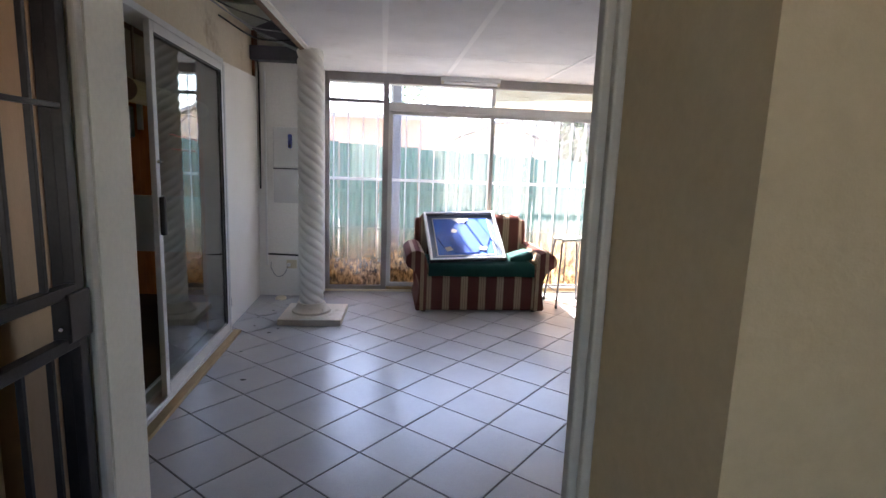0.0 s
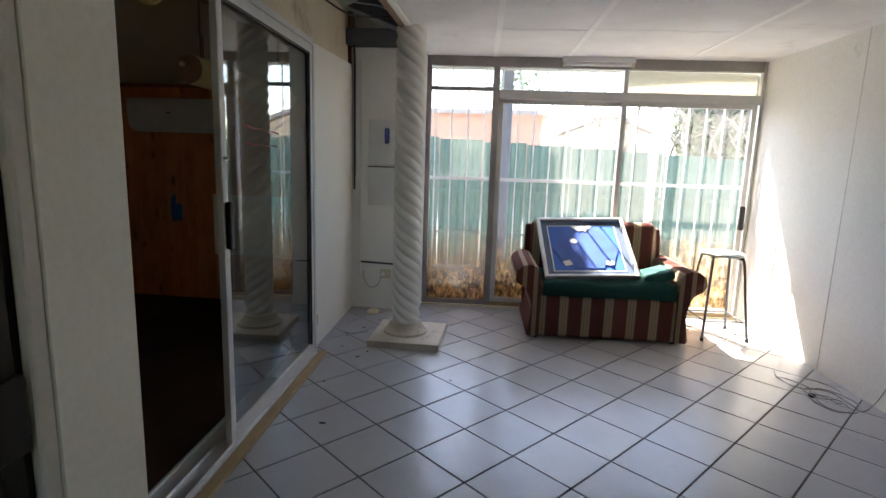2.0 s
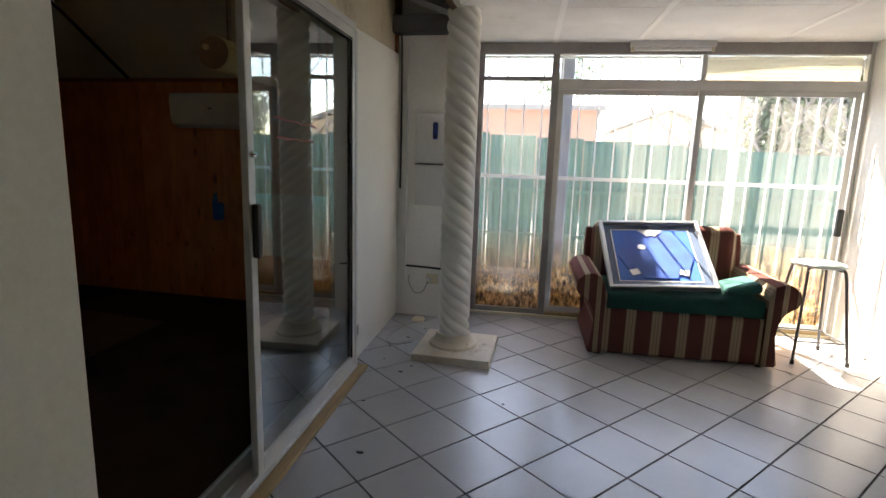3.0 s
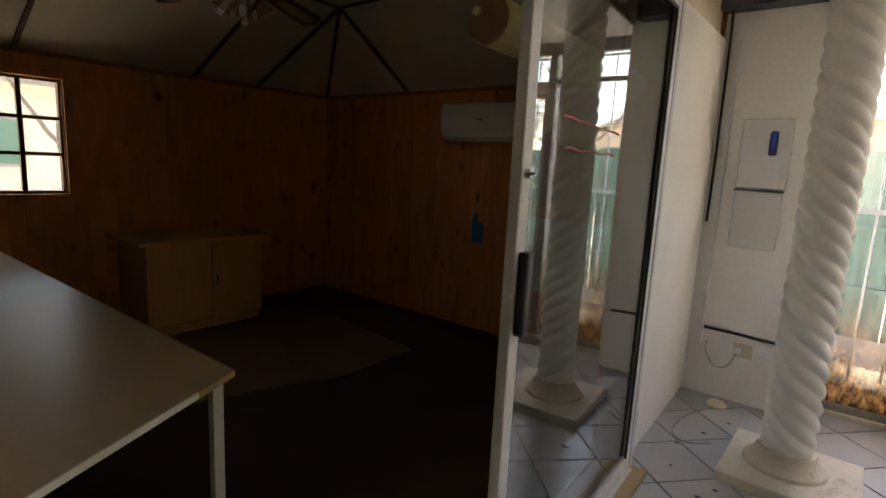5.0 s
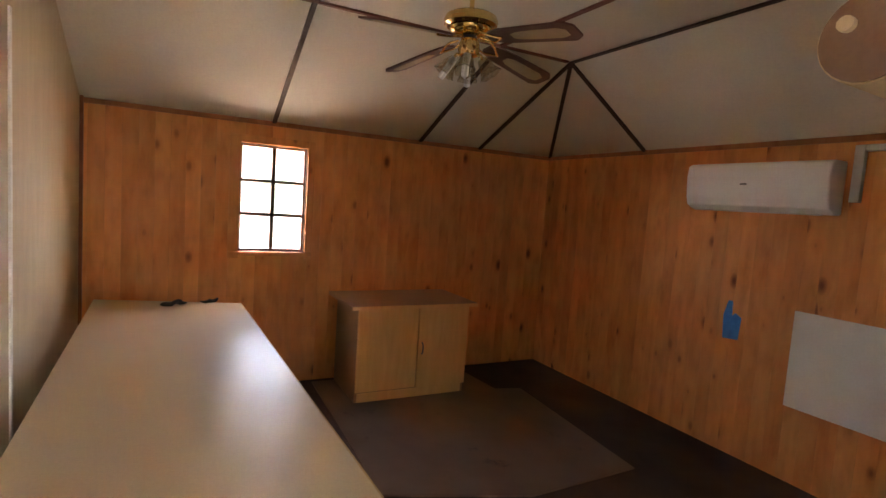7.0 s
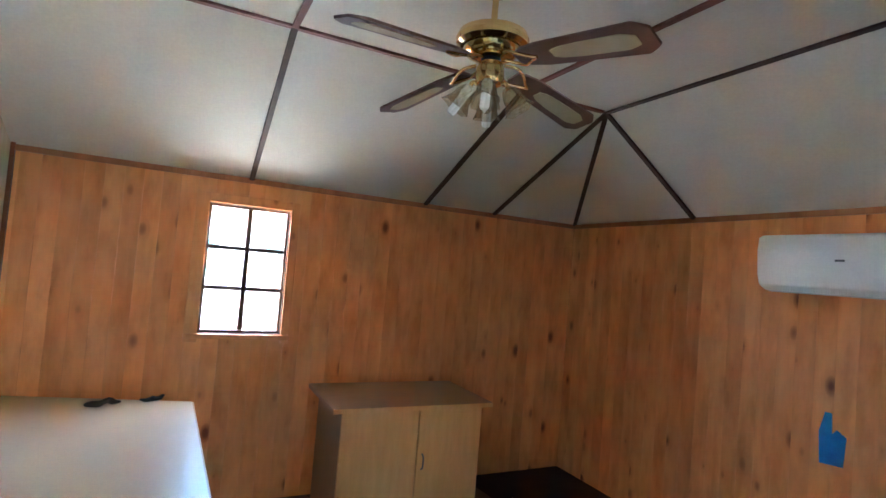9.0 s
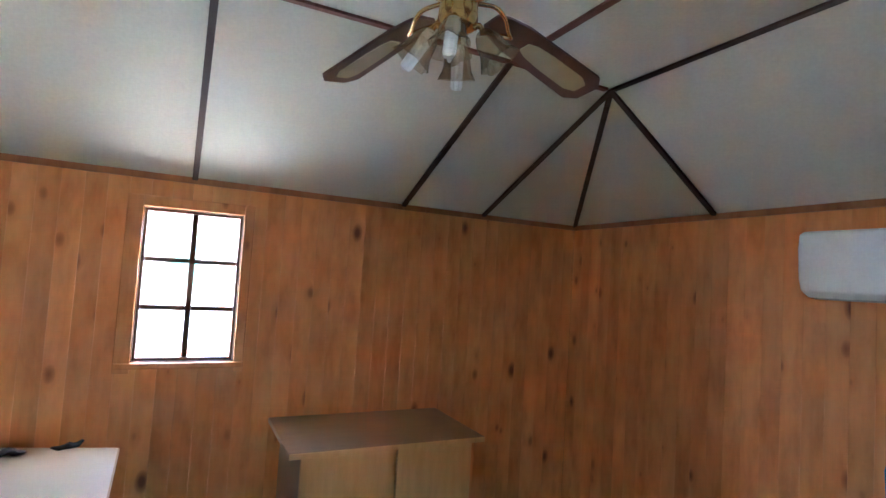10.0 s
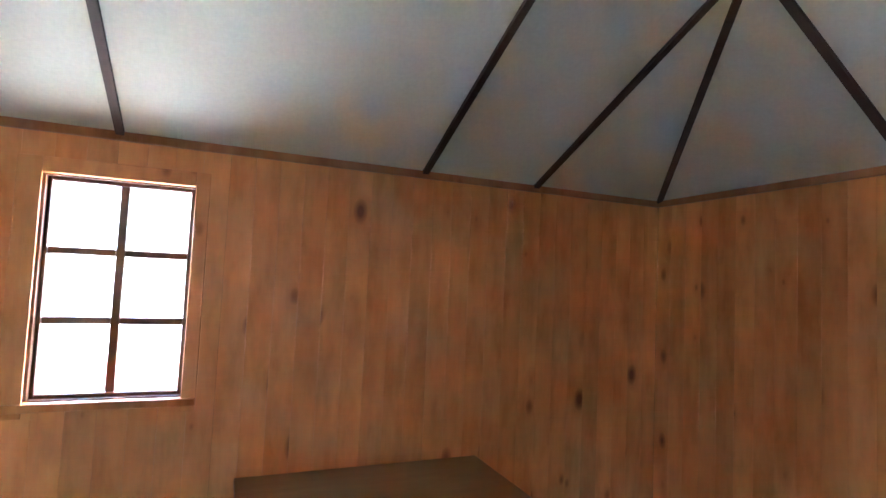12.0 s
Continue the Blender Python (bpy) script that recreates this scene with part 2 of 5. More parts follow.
TILE = surface("glazed_tile", (0.43, 0.43, 0.44), (0.50, 0.50, 0.505), 0.24, 2.6, 140, bumps=0.03, vary=0.08)
STAINED_WOOD = surface("yellowed_timber", (0.33, 0.23, 0.11), (0.45, 0.33, 0.17), 0.7, 5, 60, stain=(0.20, 0.12, 0.06), stain_at=0.58, spin=False, stretch=(6, 1, 6))
BROWN_BOARD = surface("brown_timber", (0.14, 0.075, 0.04), (0.22, 0.12, 0.07), 0.65, 4, 70, spin=False)
ALU = surface("weathered_aluminium", (0.55, 0.54, 0.52), (0.68, 0.67, 0.65), 0.42, 5, 90, metal=0.55, bumps=0.05, stain=(0.38, 0.34, 0.28), stain_at=0.64, spin=False)
ALU_WHITE = surface("white_powder_coat", (0.55, 0.545, 0.53), (0.66, 0.655, 0.63), 0.38, 5, 90, bumps=0.04, stain=(0.52, 0.46, 0.36), stain_at=0.66, spin=False)
RUSTY_FRAME = surface("dull_window_steel", (0.28, 0.25, 0.24), (0.40, 0.37, 0.35), 0.55, 5, 80, metal=0.2, stain=(0.22, 0.12, 0.07), stain_at=0.62, spin=False)
BAR_WHITE = surface("white_bar_paint", (0.78, 0.78, 0.78), (0.85, 0.85, 0.85), 0.45, 6, 80, bumps=0.05)
BLACK_RUBBER = plain("black_rubber", (0.02, 0.02, 0.022), 0.55)
BLACK_STEEL = surface("black_gate_paint", (0.016, 0.013, 0.012), (0.03, 0.025, 0.022), 0.38, 6, 90, metal=0.0, bumps=0.12, stain=(0.16, 0.10, 0.07), stain_at=0.67)
STONE_CAST = surface("cast_cement", (0.77, 0.75, 0.69), (0.84, 0.83, 0.78), 0.7, 3, 90, bumps=0.35, stain=(0.52, 0.46, 0.36), stain_at=0.62, spin=False)
SOILED_CEMENT = surface("soiled_cement", (0.56, 0.49, 0.38), (0.70, 0.64, 0.54), 0.75, 4, 90, bumps=0.4, stain=(0.36, 0.27, 0.17), stain_at=0.56, spin=False)
DARK_VOID = surface("dark_roof_steel", (0.065, 0.068, 0.08), (0.14, 0.14, 0.155), 0.7, 4, 60, spin=False)
ROOF_STEEL = surface("galvanised_sheet", (0.30, 0.33, 0.28), (0.42, 0.45, 0.38), 0.55, 3, 60, metal=0.3, stain=(0.16, 0.13, 0.10), stain_at=0.58, spin=False)
PINE = pine_material("varnished_pine", (0.86, 0.395, 0.130), (0.76, 0.285, 0.076), (0.55, 0.165, 0.038), 0.5, 0.10)
CORNICE = pine_material("stained_pine_bead", (0.46, 0.20, 0.07), (0.36, 0.14, 0.045), (0.22, 0.08, 0.025), 0.5, 0.1)
PINE_TRIM = pine_material("dark_pine_trim", (0.26, 0.10, 0.035), (0.18, 0.062, 0.022), (0.09, 0.03, 0.012), 0.4, 0.2)
BATTEN = surface("dark_brown_batten", (0.050, 0.024, 0.015), (0.085, 0.040, 0.024), 0.8, 5, 90)
BATTEN_RED = surface("red_brown_batten", (0.17, 0.055, 0.03), (0.23, 0.08, 0.045), 0.7, 5, 90)
PALE_PLY = surface("pale_plywood", (0.50, 0.37, 0.21), (0.60, 0.46, 0.28), 0.5, 3, 80, stretch=(8, 8, 1))
CARPET = surface("dark_carpet", (0.070, 0.039, 0.026), (0.115, 0.066, 0.044), 0.95, 2.5, 260, bumps=0.6, stain=(0.09, 0.07, 0.055), stain_at=0.6, spin=False)
RUG = surface("worn_grey_rug", (0.20, 0.115, 0.068), (0.26, 0.155, 0.095), 0.95, 2.2, 240, bumps=0.6, stain=(0.075, 0.055, 0.042), stain_at=0.6, spin=False)
TABLETOP = surface("cream_laminate", (0.61, 0.465, 0.295), (0.65, 0.505, 0.33), 0.36, 2, 120, bumps=0.02, spin=False)
TABLE_EDGE = surface("raw_chipboard_edge", (0.40, 0.24, 0.09), (0.52, 0.33, 0.14), 0.6, 8, 160)
CREAM_STEEL = surface("cream_enamel", (0.68, 0.64, 0.54), (0.76, 0.72, 0.62), 0.4, 5, 90, bumps=0.05)
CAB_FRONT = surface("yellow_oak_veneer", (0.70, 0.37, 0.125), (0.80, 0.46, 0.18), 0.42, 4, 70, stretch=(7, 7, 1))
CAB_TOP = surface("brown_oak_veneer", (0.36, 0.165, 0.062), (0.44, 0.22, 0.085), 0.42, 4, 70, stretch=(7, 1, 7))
BRASS = surface("polished_brass", (0.72, 0.50, 0.20), (0.83, 0.62, 0.30), 0.16, 5, 60, metal=1.0, bumps=0.02)
BLADE = surface("mahogany_blade", (0.115, 0.048, 0.030), (0.175, 0.075, 0.045), 0.4, 4, 60, stretch=(1, 6, 1))
CANE = surface("cane_inset", (0.42, 0.33, 0.19), (0.52, 0.42, 0.26), 0.6, 12, 300, bumps=0.4)
BULB_WHITE = plain("white_bulb_tube", (0.88, 0.88, 0.86), 0.2)
PLASTIC_WHITE = surface("white_plastic", (0.74, 0.74, 0.73), (0.80, 0.80, 0.79), 0.35, 4, 90, bumps=0.02)
PLASTIC_OLD = surface("yellowed_plastic", (0.62, 0.55, 0.38), (0.70, 0.63, 0.46), 0.45, 6, 90, bumps=0.03)
BOX_GREY = surface("pale_grey_enamel", (0.60, 0.60, 0.58), (0.68, 0.68, 0.66), 0.4, 3, 80, bumps=0.04, spin=False)
BLUE_SWITCH = plain("blue_switch_plastic", (0.02, 0.05, 0.30), 0.35)
STRIPES = stripe_material("striped_upholstery")
STRIPES_ARM = stripe_material("narrow_striped_upholstery", 0.088, 0.3)
RUST_CUSHION = surface("rust_cushion_cloth", (0.36, 0.09, 0.05), (0.48, 0.15, 0.08), 0.9, 5, 200, bumps=0.4)
TEAL_CLOTH = surface("dark_teal_cloth", (0.008, 0.075, 0.065), (0.016, 0.115, 0.095), 0.85, 5, 220, bumps=0.4)
BLUE_MOUNT = surface("royal_blue_felt", (0.02, 0.12, 0.55), (0.03, 0.16, 0.64), 0.8, 6, 200, bumps=0.2)
NAVY_MOUNT = plain("navy_mount_card", (0.07, 0.11, 0.20), 0.7)
JERSEY_BLUE = surface("blue_jersey_cloth", (0.012, 0.06, 0.36), (0.04, 0.15, 0.58), 0.75, 9, 200, bumps=0.4)
SILVER_FRAME = surface("silver_frame", (0.45, 0.47, 0.48), (0.55, 0.57, 0.58), 0.3, 8, 90, metal=0.6)
CARD_WHITE = plain("white_card", (0.82, 0.82, 0.80), 0.7)
SEAT_TEAL = surface("pale_green_seat", (0.36, 0.44, 0.41), (0.46, 0.54, 0.50), 0.4, 6, 90)
LEG_STEEL = surface("dark_tube_steel", (0.10, 0.10, 0.11), (0.16, 0.16, 0.17), 0.4, 6, 90, metal=0.5)
BLUE_TAPE = surface("blue_paint_mark", (0.02, 0.16, 0.42), (0.04, 0.26, 0.58), 0.7, 14, 120)
RED_TAPE = plain("red_tape", (0.32, 0.010, 0.007), 0.6)
TWIG = surface("grey_twig", (0.10, 0.09, 0.078), (0.16, 0.145, 0.125), 0.9, 8, 60)
DOOR_WOOD = surface("brown_door_veneer", (0.33, 0.20, 0.10), (0.40, 0.25, 0.13), 0.45, 3, 70, spin=False, stretch=(8, 8, 1))
DOOR_EDGE = surface("light_door_edge", (0.42, 0.30, 0.17), (0.50, 0.37, 0.22), 0.5, 4, 70, spin=False)
SLATE_DOOR = surface("slate_blue_paint", (0.035, 0.045, 0.065), (0.055, 0.065, 0.085), 0.45, 3, 70, spin=False)
CHROME = plain("dull_chrome", (0.62, 0.62, 0.62), 0.22, 1.0)
BLIND_CLOTH = surface("tan_reed_blind", (0.50, 0.36, 0.16), (0.62, 0.46, 0.24), 0.7, 8, 120, bumps=0.5, stretch=(1, 1, 12))
ROLL_END = surface("brown_roll_end", (0.16, 0.085, 0.045), (0.22, 0.12, 0.065), 0.7, 20, 120)
CABLE_BLACK = plain("black_cable", (0.015, 0.015, 0.016), 0.5)
CABLE_GREY = plain("grey_cable", (0.30, 0.30, 0.31), 0.5)
FENCE_GREEN = surface("green_fence_sheet", (0.012, 0.075, 0.055), (0.030, 0.125, 0.095), 0.6, 1.2, 40, stain=(0.08, 0.20, 0.16), stain_at=0.6, vary=0.15)
YARD = surface("pale_yard_concrete", (0.34, 0.32, 0.28), (0.46, 0.43, 0.38), 0.9, 0.8, 14, bumps=0.4, spin=False, stain=(0.22, 0.20, 0.14), stain_at=0.6)
ORANGE_WALL = surface("orange_house_plaster", (0.46, 0.24, 0.17), (0.55, 0.30, 0.22), 0.85, 0.8, 20, spin=False)
PEACH_WALL = surface("peach_house_plaster", (0.50, 0.39, 0.27), (0.58, 0.46, 0.33), 0.85, 0.8, 20, spin=False)
PALE_HOUSE = surface("pale_house_plaster", (0.66, 0.62, 0.52), (0.74, 0.70, 0.60), 0.85, 0.8, 20, spin=False)
ROOF_GREY = surface("grey_roof_tile", (0.24, 0.22, 0.21), (0.34, 0.32, 0.30), 0.8, 1, 12, spin=False)
GREEN_PANE = plain("green_curtained_pane", (0.06, 0.20, 0.15), 0.15)
BRICK_RED = surface("red_brick", (0.36, 0.12, 0.07), (0.46, 0.18, 0.11), 0.85, 2, 30, vary=0.3)
BARK = surface("grey_bark", (0.14, 0.11, 0.09), (0.24, 0.20, 0.16), 0.9, 8, 60, bumps=0.5)
LEAF = surface("dull_leaf", (0.05, 0.09, 0.025), (0.10, 0.14, 0.05), 0.7, 3, 30)
SLAT = glass_material("beige_fibreglass_slat", (0.76, 0.73, 0.64), 0.3, 0.85, (0.60, 0.55, 0.46), 0.4)
# grey tint put into these panes to dim the daylight through window_2
GLASS_DIMMED = glass_material("light_cutting_grey_pane", (0.66, 0.68, 0.66), 0.8, 0.02)
GLASS_SLIDER = glass_material("slider_pane", (0.62, 0.66, 0.61), 0.95, 0.02, (0.5, 0.5, 0.46), 0.015, 0.10, 3.0)
GLASS_DUSTY = dirty_glass("mud_splashed_pane", 0.17, 0.72)
GLASS_TOP = glass_material("dusty_top_pane", (0.96, 0.98, 0.97), 0.8, 0.05)
SHADE_GLASS = glass_material("etched_tulip_glass", (0.90, 0.86, 0.76), 0.8, 0.14, (0.70, 0.64, 0.52), 0.10, 0.08, 2.5)
GLASS_PICTURE = glass_material("picture_glass", (0.97, 0.98, 0.98), 0.6, 0.0, low=0.02)

for dull, level in ((TABLETOP, 0.22), (CAB_TOP, 0.25), (CAB_FRONT, 0.25), (CARPET, 0.08), (RUG, 0.08), (BLACK_STEEL, 0.14), (STRIPES, 0.15), (STRIPES_ARM, 0.15), (CEIL_PINE, 0.2)):
    dull.node_tree.nodes["Principled BSDF"].inputs["Specular IOR Level"].default_value = level

# ---- building helpers ----
ORIGIN = {}


def thing(name, place, label, category, group="", kind=""):
    """An empty at a thing's base, which carries its parts."""
    ob = new(name)
    ob.empty_display_size = 0.1
    ob.location = place
    ORIGIN[ob.name] = Vector(place)
    return tagged(ob, label, category, group, kind)


def mesh_of(name, bm, material, smooth=None):
    bmesh.ops.recalc_face_normals(bm, faces=bm.faces)
    me = bpy.data.meshes.new(name)
    bm.to_mesh(me)
    bm.free()
    me.materials.append(material)
    if smooth is not None:
        me.shade_smooth()
        me.set_sharp_from_angle(angle=radians(smooth))
    return me


def part(name, bm, material, parent, label="", smooth=None):
    """Links a bmesh, drawn in world metres, as one mesh under a thing or a part."""
    o = ORIGIN[parent.name]
    bmesh.ops.translate(bm, verts=bm.verts, vec=-o)
    ob = new(name, mesh_of(name, bm, material, smooth))
    ob.parent = parent
    ORIGIN[ob.name] = o
    return tagged(ob, label)


def solo(name, bm, material, label, category, group="", kind="", smooth=None):
    """A thing of one mesh, or a piece of the setting."""
    ob = new(name, mesh_of(name, bm, material, smooth))
    ORIGIN[ob.name] = Vector((0, 0, 0))
    return tagged(ob, label, category, group, kind)


def setting(name, bm, material, label="", category="", smooth=None):
    return solo(name, bm, material, label, category or name.split("_")[0], "", "structure", smooth)


def box(bm, x0, x1, y0, y1, z0, z1, bev=0.0, seg=2):
    m = Matrix.LocRotScale(((x0 + x1) / 2, (y0 + y1) / 2, (z0 + z1) / 2), None, (abs(x1 - x0), abs(y1 - y0), abs(z1 - z0)))
    r = bmesh.ops.create_cube(bm, size=1, matrix=m)
    if bev:
        edges = list({e for v in r["verts"] for e in v.link_edges})
        bmesh.ops.bevel(bm, geom=edges, offset=bev, segments=seg, affect="EDGES", profile=0.5)
    return bm


def cube(*a, **k):
    return box(bmesh.new(), *a, **k)


def rod(bm, a, b, r0, r1=None, n=10):
    a, b = Vector(a), Vector(b)
    d = b - a
    m = Matrix.Translation((a + b) / 2) @ d.to_track_quat("Z", "Y").to_matrix().to_4x4()
    bmesh.ops.create_cone(bm, cap_ends=True, segments=n, radius1=r0, radius2=r0 if r1 is None else r1, depth=d.length, matrix=m)
    return bm


def sweep(bm, pts, r, n=8):
    """A tube through points; r is one radius or one for each point."""
    pts = [Vector(p) for p in pts]
    rings, up = [], Vector((0.13, 0.21, 0.97))
    for i, p in enumerate(pts):
        d = (pts[min(i + 1, len(pts) - 1)] - pts[max(i - 1, 0)]).normalized()
        u = d.cross(up)
        if u.length < 1e-3:
            u = d.cross(Vector((1, 0, 0)))
        u.normalize()
        w = d.cross(u)
        rr = r[i] if isinstance(r, (list, tuple)) else r
        rings.append([bm.verts.new(p + (u * math.cos(2 * math.pi * k / n) + w * math.sin(2 * math.pi * k / n)) * rr) for k in range(n)])
    for a, b in zip(rings, rings[1:]):
        for k in range(n):
            bm.faces.new((a[k], a[(k + 1) % n], b[(k + 1) % n], b[k]))
    bm.faces.new(rings[0])
    bm.faces.new(rings[-1][::-1])
    return bm


def bend(pts, steps=8):
    """A smooth line through points (Catmull-Rom)."""
    P = [Vector(p) for p in pts]
    P = [P[0] * 2 - P[1]] + P + [P[-1] * 2 - P[-2]]
    out = []
    for i in range(1, len(P) - 2):
        for s in range(steps):
            t = s / steps
            a, b, c, d = P[i - 1:i + 3]
            out.append(0.5 * ((2 * b) + (c - a) * t + (2 * a - 5 * b + 4 * c - d) * t * t + (3 * b - a - 3 * c + d) * t ** 3))
    return out + [P[-2]]


def lathe(bm, profile, centre, n=24):
    """A turned shape from (radius, height) pairs about an upright line."""
    cx, cy, cz = centre
    rings = [[bm.verts.new((cx + r * math.cos(2 * math.pi * k / n), cy + r * math.sin(2 * math.pi * k / n), cz + z)) for k in range(n)] for r, z in profile]
    for a, b in zip(rings, rings[1:]):
        for k in range(n):
            bm.faces.new((a[k], a[(k + 1) % n], b[(k + 1) % n], b[k]))
    bm.faces.new(rings[0][::-1])
    bm.faces.new(rings[-1])
    return bm


def prism(bm, outline, axis, lo, hi):
    """A flat outline pushed out along an axis ('x', 'y' or 'z')."""
    def at(u, v, w):
        return {"x": (w, u, v), "y": (u, w, v), "z": (u, v, w)}[axis]
    a = [bm.verts.new(at(u, v, lo)) for u, v in outline]
    b = [bm.verts.new(at(u, v, hi)) for u, v in outline]
    n = len(a)
    bm.faces.new(a)
    bm.faces.new(b[::-1])
    for k in range(n):
        bm.faces.new((a[k], b[k], b[(k + 1) % n], a[(k + 1) % n]))
    return bm


def soften(bm, off, seg=2):
    bmesh.ops.bevel(bm, geom=list(bm.edges), offset=off, segments=seg, affect="EDGES", profile=0.5)
    return bm


def turn(ob, x, y, share=1.0):
    """Turns an object about an upright line by the patio walls' angle."""
    m = Matrix.Translation((x, y, 0)) @ Matrix.Rotation(TURN * share, 4, "Z") @ Matrix.Translation((-x, -y, 0))
    ob.matrix_world = m @ Matrix.LocRotScale(ob.location, ob.rotation_euler, ob.scale)
    return ob


# ---- the setting: patio room ----
CEIL, HEAD = 2.355, 2.065
XR, XD, XS = 2.77, -0.85, -0.28           # right wall, sliding-door wall, stub wall
YW, YN = 6.67, 6.31                        # window line, nib wall behind the column
GX0, GX1, GY0, GY1 = -4.68, -0.95, 2.47, 6.26   # timber room
EAVE, TRAY = 2.01, 2.545
TURN = radians(2.8)                        # the patio walls stand this much askew to the timber room
YG = 2.345                                 # hinge side of the gated doorway

b = cube(XR, XR + 0.16, 4.50, YW + 0.12, -0.05, 2.75)
box(b, XR, XR + 0.16, 3.58, 4.50, 2.08, 2.75)
box(b, XR, XR + 0.16, -1.4, 3.58, -0.05, 2.75)
turn(setting("wall_east", b, WHITE_WALL, "white plastered side wall with scuffs and a hairline crack", "wall"), XR, 5.45)
b = cube(XD - 0.15, -0.31, YN, YW + 0.12, -0.05, 2.365)
box(b, -1.15, -0.31, 6.44, YW + 0.12, 2.365, 2.75)
setting("wall_nib", b, WHITE_WALL, "short white wall nib behind the twisted column", "wall")
b = cube(-0.33, XR + 0.16, YW - 0.02, YW + 0.14, HEAD + 0.27, 2.75)
turn(setting("wall_window_head", b, CREAM_WALL, "plastered strip above the window front", "wall"), 1.2, YW)
b = cube(-0.31, XR, YW - 0.06, YW + 0.12, -0.05, 0.018)
turn(setting("threshold_window", b, CREAM_WALL, "worn cement threshold under the window front", "threshold"), 1.2, YW)
# wall with the sliding door
b = cube(GX1, XD, 5.09, YN + 0.16, -0.05, 2.75)
box(b, GX1, XD, YG + 0.20, 5.09, 2.165, 2.75)
turn(setting("wall_slider", b, SOILED_CREAM, "cream plastered wall over the sliding door", "wall"), -0.785, 3.75)
b = prism(bmesh.new(), [(5.10, 0.0), (YN - 0.005, 0.0), (YN - 0.005, 2.215), (5.10, 2.165)], "x", XD + 0.001, XD + 0.035)
turn(setting("trim_white_panel", b, PANEL_WHITE, "white boarding fixed beside the sliding door", "panel"), -0.785, 3.75)
# stub and wall with the gated doorway
b = cube(GX1, XS, YG, YG + 0.20, -0.05, 2.75)
box(b, XS - 0.13, XS, YG - 0.865, YG, 2.06, 2.75)
box(b, XS - 0.13, XS, -1.4, YG - 0.865, -0.05, 2.75)
setting("wall_gate", b, PALE_CREAM, "cream-white plastered wall with the gated doorway", "wall")
# the entry doorway that the walk starts in
b = cube(0.847, XR + 0.25, 1.173, 1.445, -0.05, 2.75)
box(b, XS, 0.847, 1.173, 1.445, 2.12, 2.75)
setting("wall_entry", b, BEIGE_WALL, "beige wall with the entry doorway", "wall")
b = bmesh.new()
for x0, x1, y0, y1 in ((0.820, 0.860, 1.4455, 1.470), (0.832, 0.8465, 1.430, 1.4455)):
    box(b, x0, x1, y0, y1, 0, 2.12, 0.004)
setting("trim_entry_frame", b, JAMB_GREY, "grey painted door frame of the entry", "door frame")
# out-of-view wall; its opening is added to brighten the entry from behind
b = cube(XS - 0.13, -0.1, -1.52, -1.4, -0.05, 2.75)
box(b, 0.75, XR + 0.5, -1.52, -1.4, -0.05, 2.75)
box(b, -0.1, 0.75, -1.52, -1.4, -0.05, 1.0)
box(b, -0.1, 0.75, -1.52, -1.4, 1.95, 2.75)
setting("wall_entry_back", b, BEIGE_WALL, "unseen beige back wall of the entry with an opening added for daylight", "wall")
# ceilings
b = cube(-0.30, XR + 0.3, 1.45, YW + 0.2, CEIL, CEIL + 0.02)
box(b, XS, XR + 0.35, -1.4, 1.45, CEIL, CEIL + 0.02)
setting("ceiling", b, CEIL_BOARD, "pale textured ceiling boards with taped joints", "ceiling")
b = bmesh.new()
for x in (0.36, 1.01, 2.05):
    box(b, x - 0.02, x + 0.02, 1.45, YW, CEIL - 0.003, CEIL + 0.001)
for x0, x1, y in ((0.4, 1.0, 5.62), (1.05, 2.03, 5.60), (2.07, XR, 5.48), (0.4, 1.0, 3.4), (1.05, 2.03, 3.35)):
    box(b, x0, x1, y - 0.004, y + 0.004, CEIL - 0.002, CEIL + 0.001)
turn(setting("trim_ceiling_joints", b, CEIL_TAPE, "taped ceiling joints", "joint tape"), 1.2, 5.6)
b = cube(-0.345, -0.302, YG + 0.20, 5.62, CEIL - 0.02, CEIL + 0.16, 0.003)
setting("trim_fascia", b, BROWN_BOARD, "bare brown fascia board at the open ceiling edge", "fascia")
b = cube(-0.30, -0.262, YG + 0.20, 5.80, CEIL - 0.016, CEIL - 0.001)
setting("trim_ceiling_edge", b, PANEL_WHITE, "white cover strip on the ceiling edge", "trim")
b = cube(-1.1, XR + 0.6, -1.52, YW + 0.3, 2.76, 2.80)
setting("roof_sheet", b, ROOF_STEEL, "dull galvanised roof sheeting", "roof")
# dark blue-grey band, strip and brackets above the open ceiling edge
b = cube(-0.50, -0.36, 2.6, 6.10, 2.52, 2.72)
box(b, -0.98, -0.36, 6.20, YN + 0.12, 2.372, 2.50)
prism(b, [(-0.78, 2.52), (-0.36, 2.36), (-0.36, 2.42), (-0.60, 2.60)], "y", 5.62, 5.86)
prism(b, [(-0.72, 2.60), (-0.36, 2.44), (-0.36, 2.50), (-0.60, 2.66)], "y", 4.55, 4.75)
setting("trim_soffit_flashing", b, DARK_VOID, "dark flashing in the open soffit", "flashing")
b = bmesh.new()
for y0, y1, dz in ((2.6, 4.10, 0.0), (4.12, 5.30, 0.012), (5.32, 6.18, -0.01)):
    box(b, -0.95, -0.50, y0, y1, 2.640 + dz, 2.652 + dz, 0.002)
setting("trim_soffit_sheet", b, ROOF_STEEL, "greenish-grey roof sheets seen through the open soffit", "sheet")

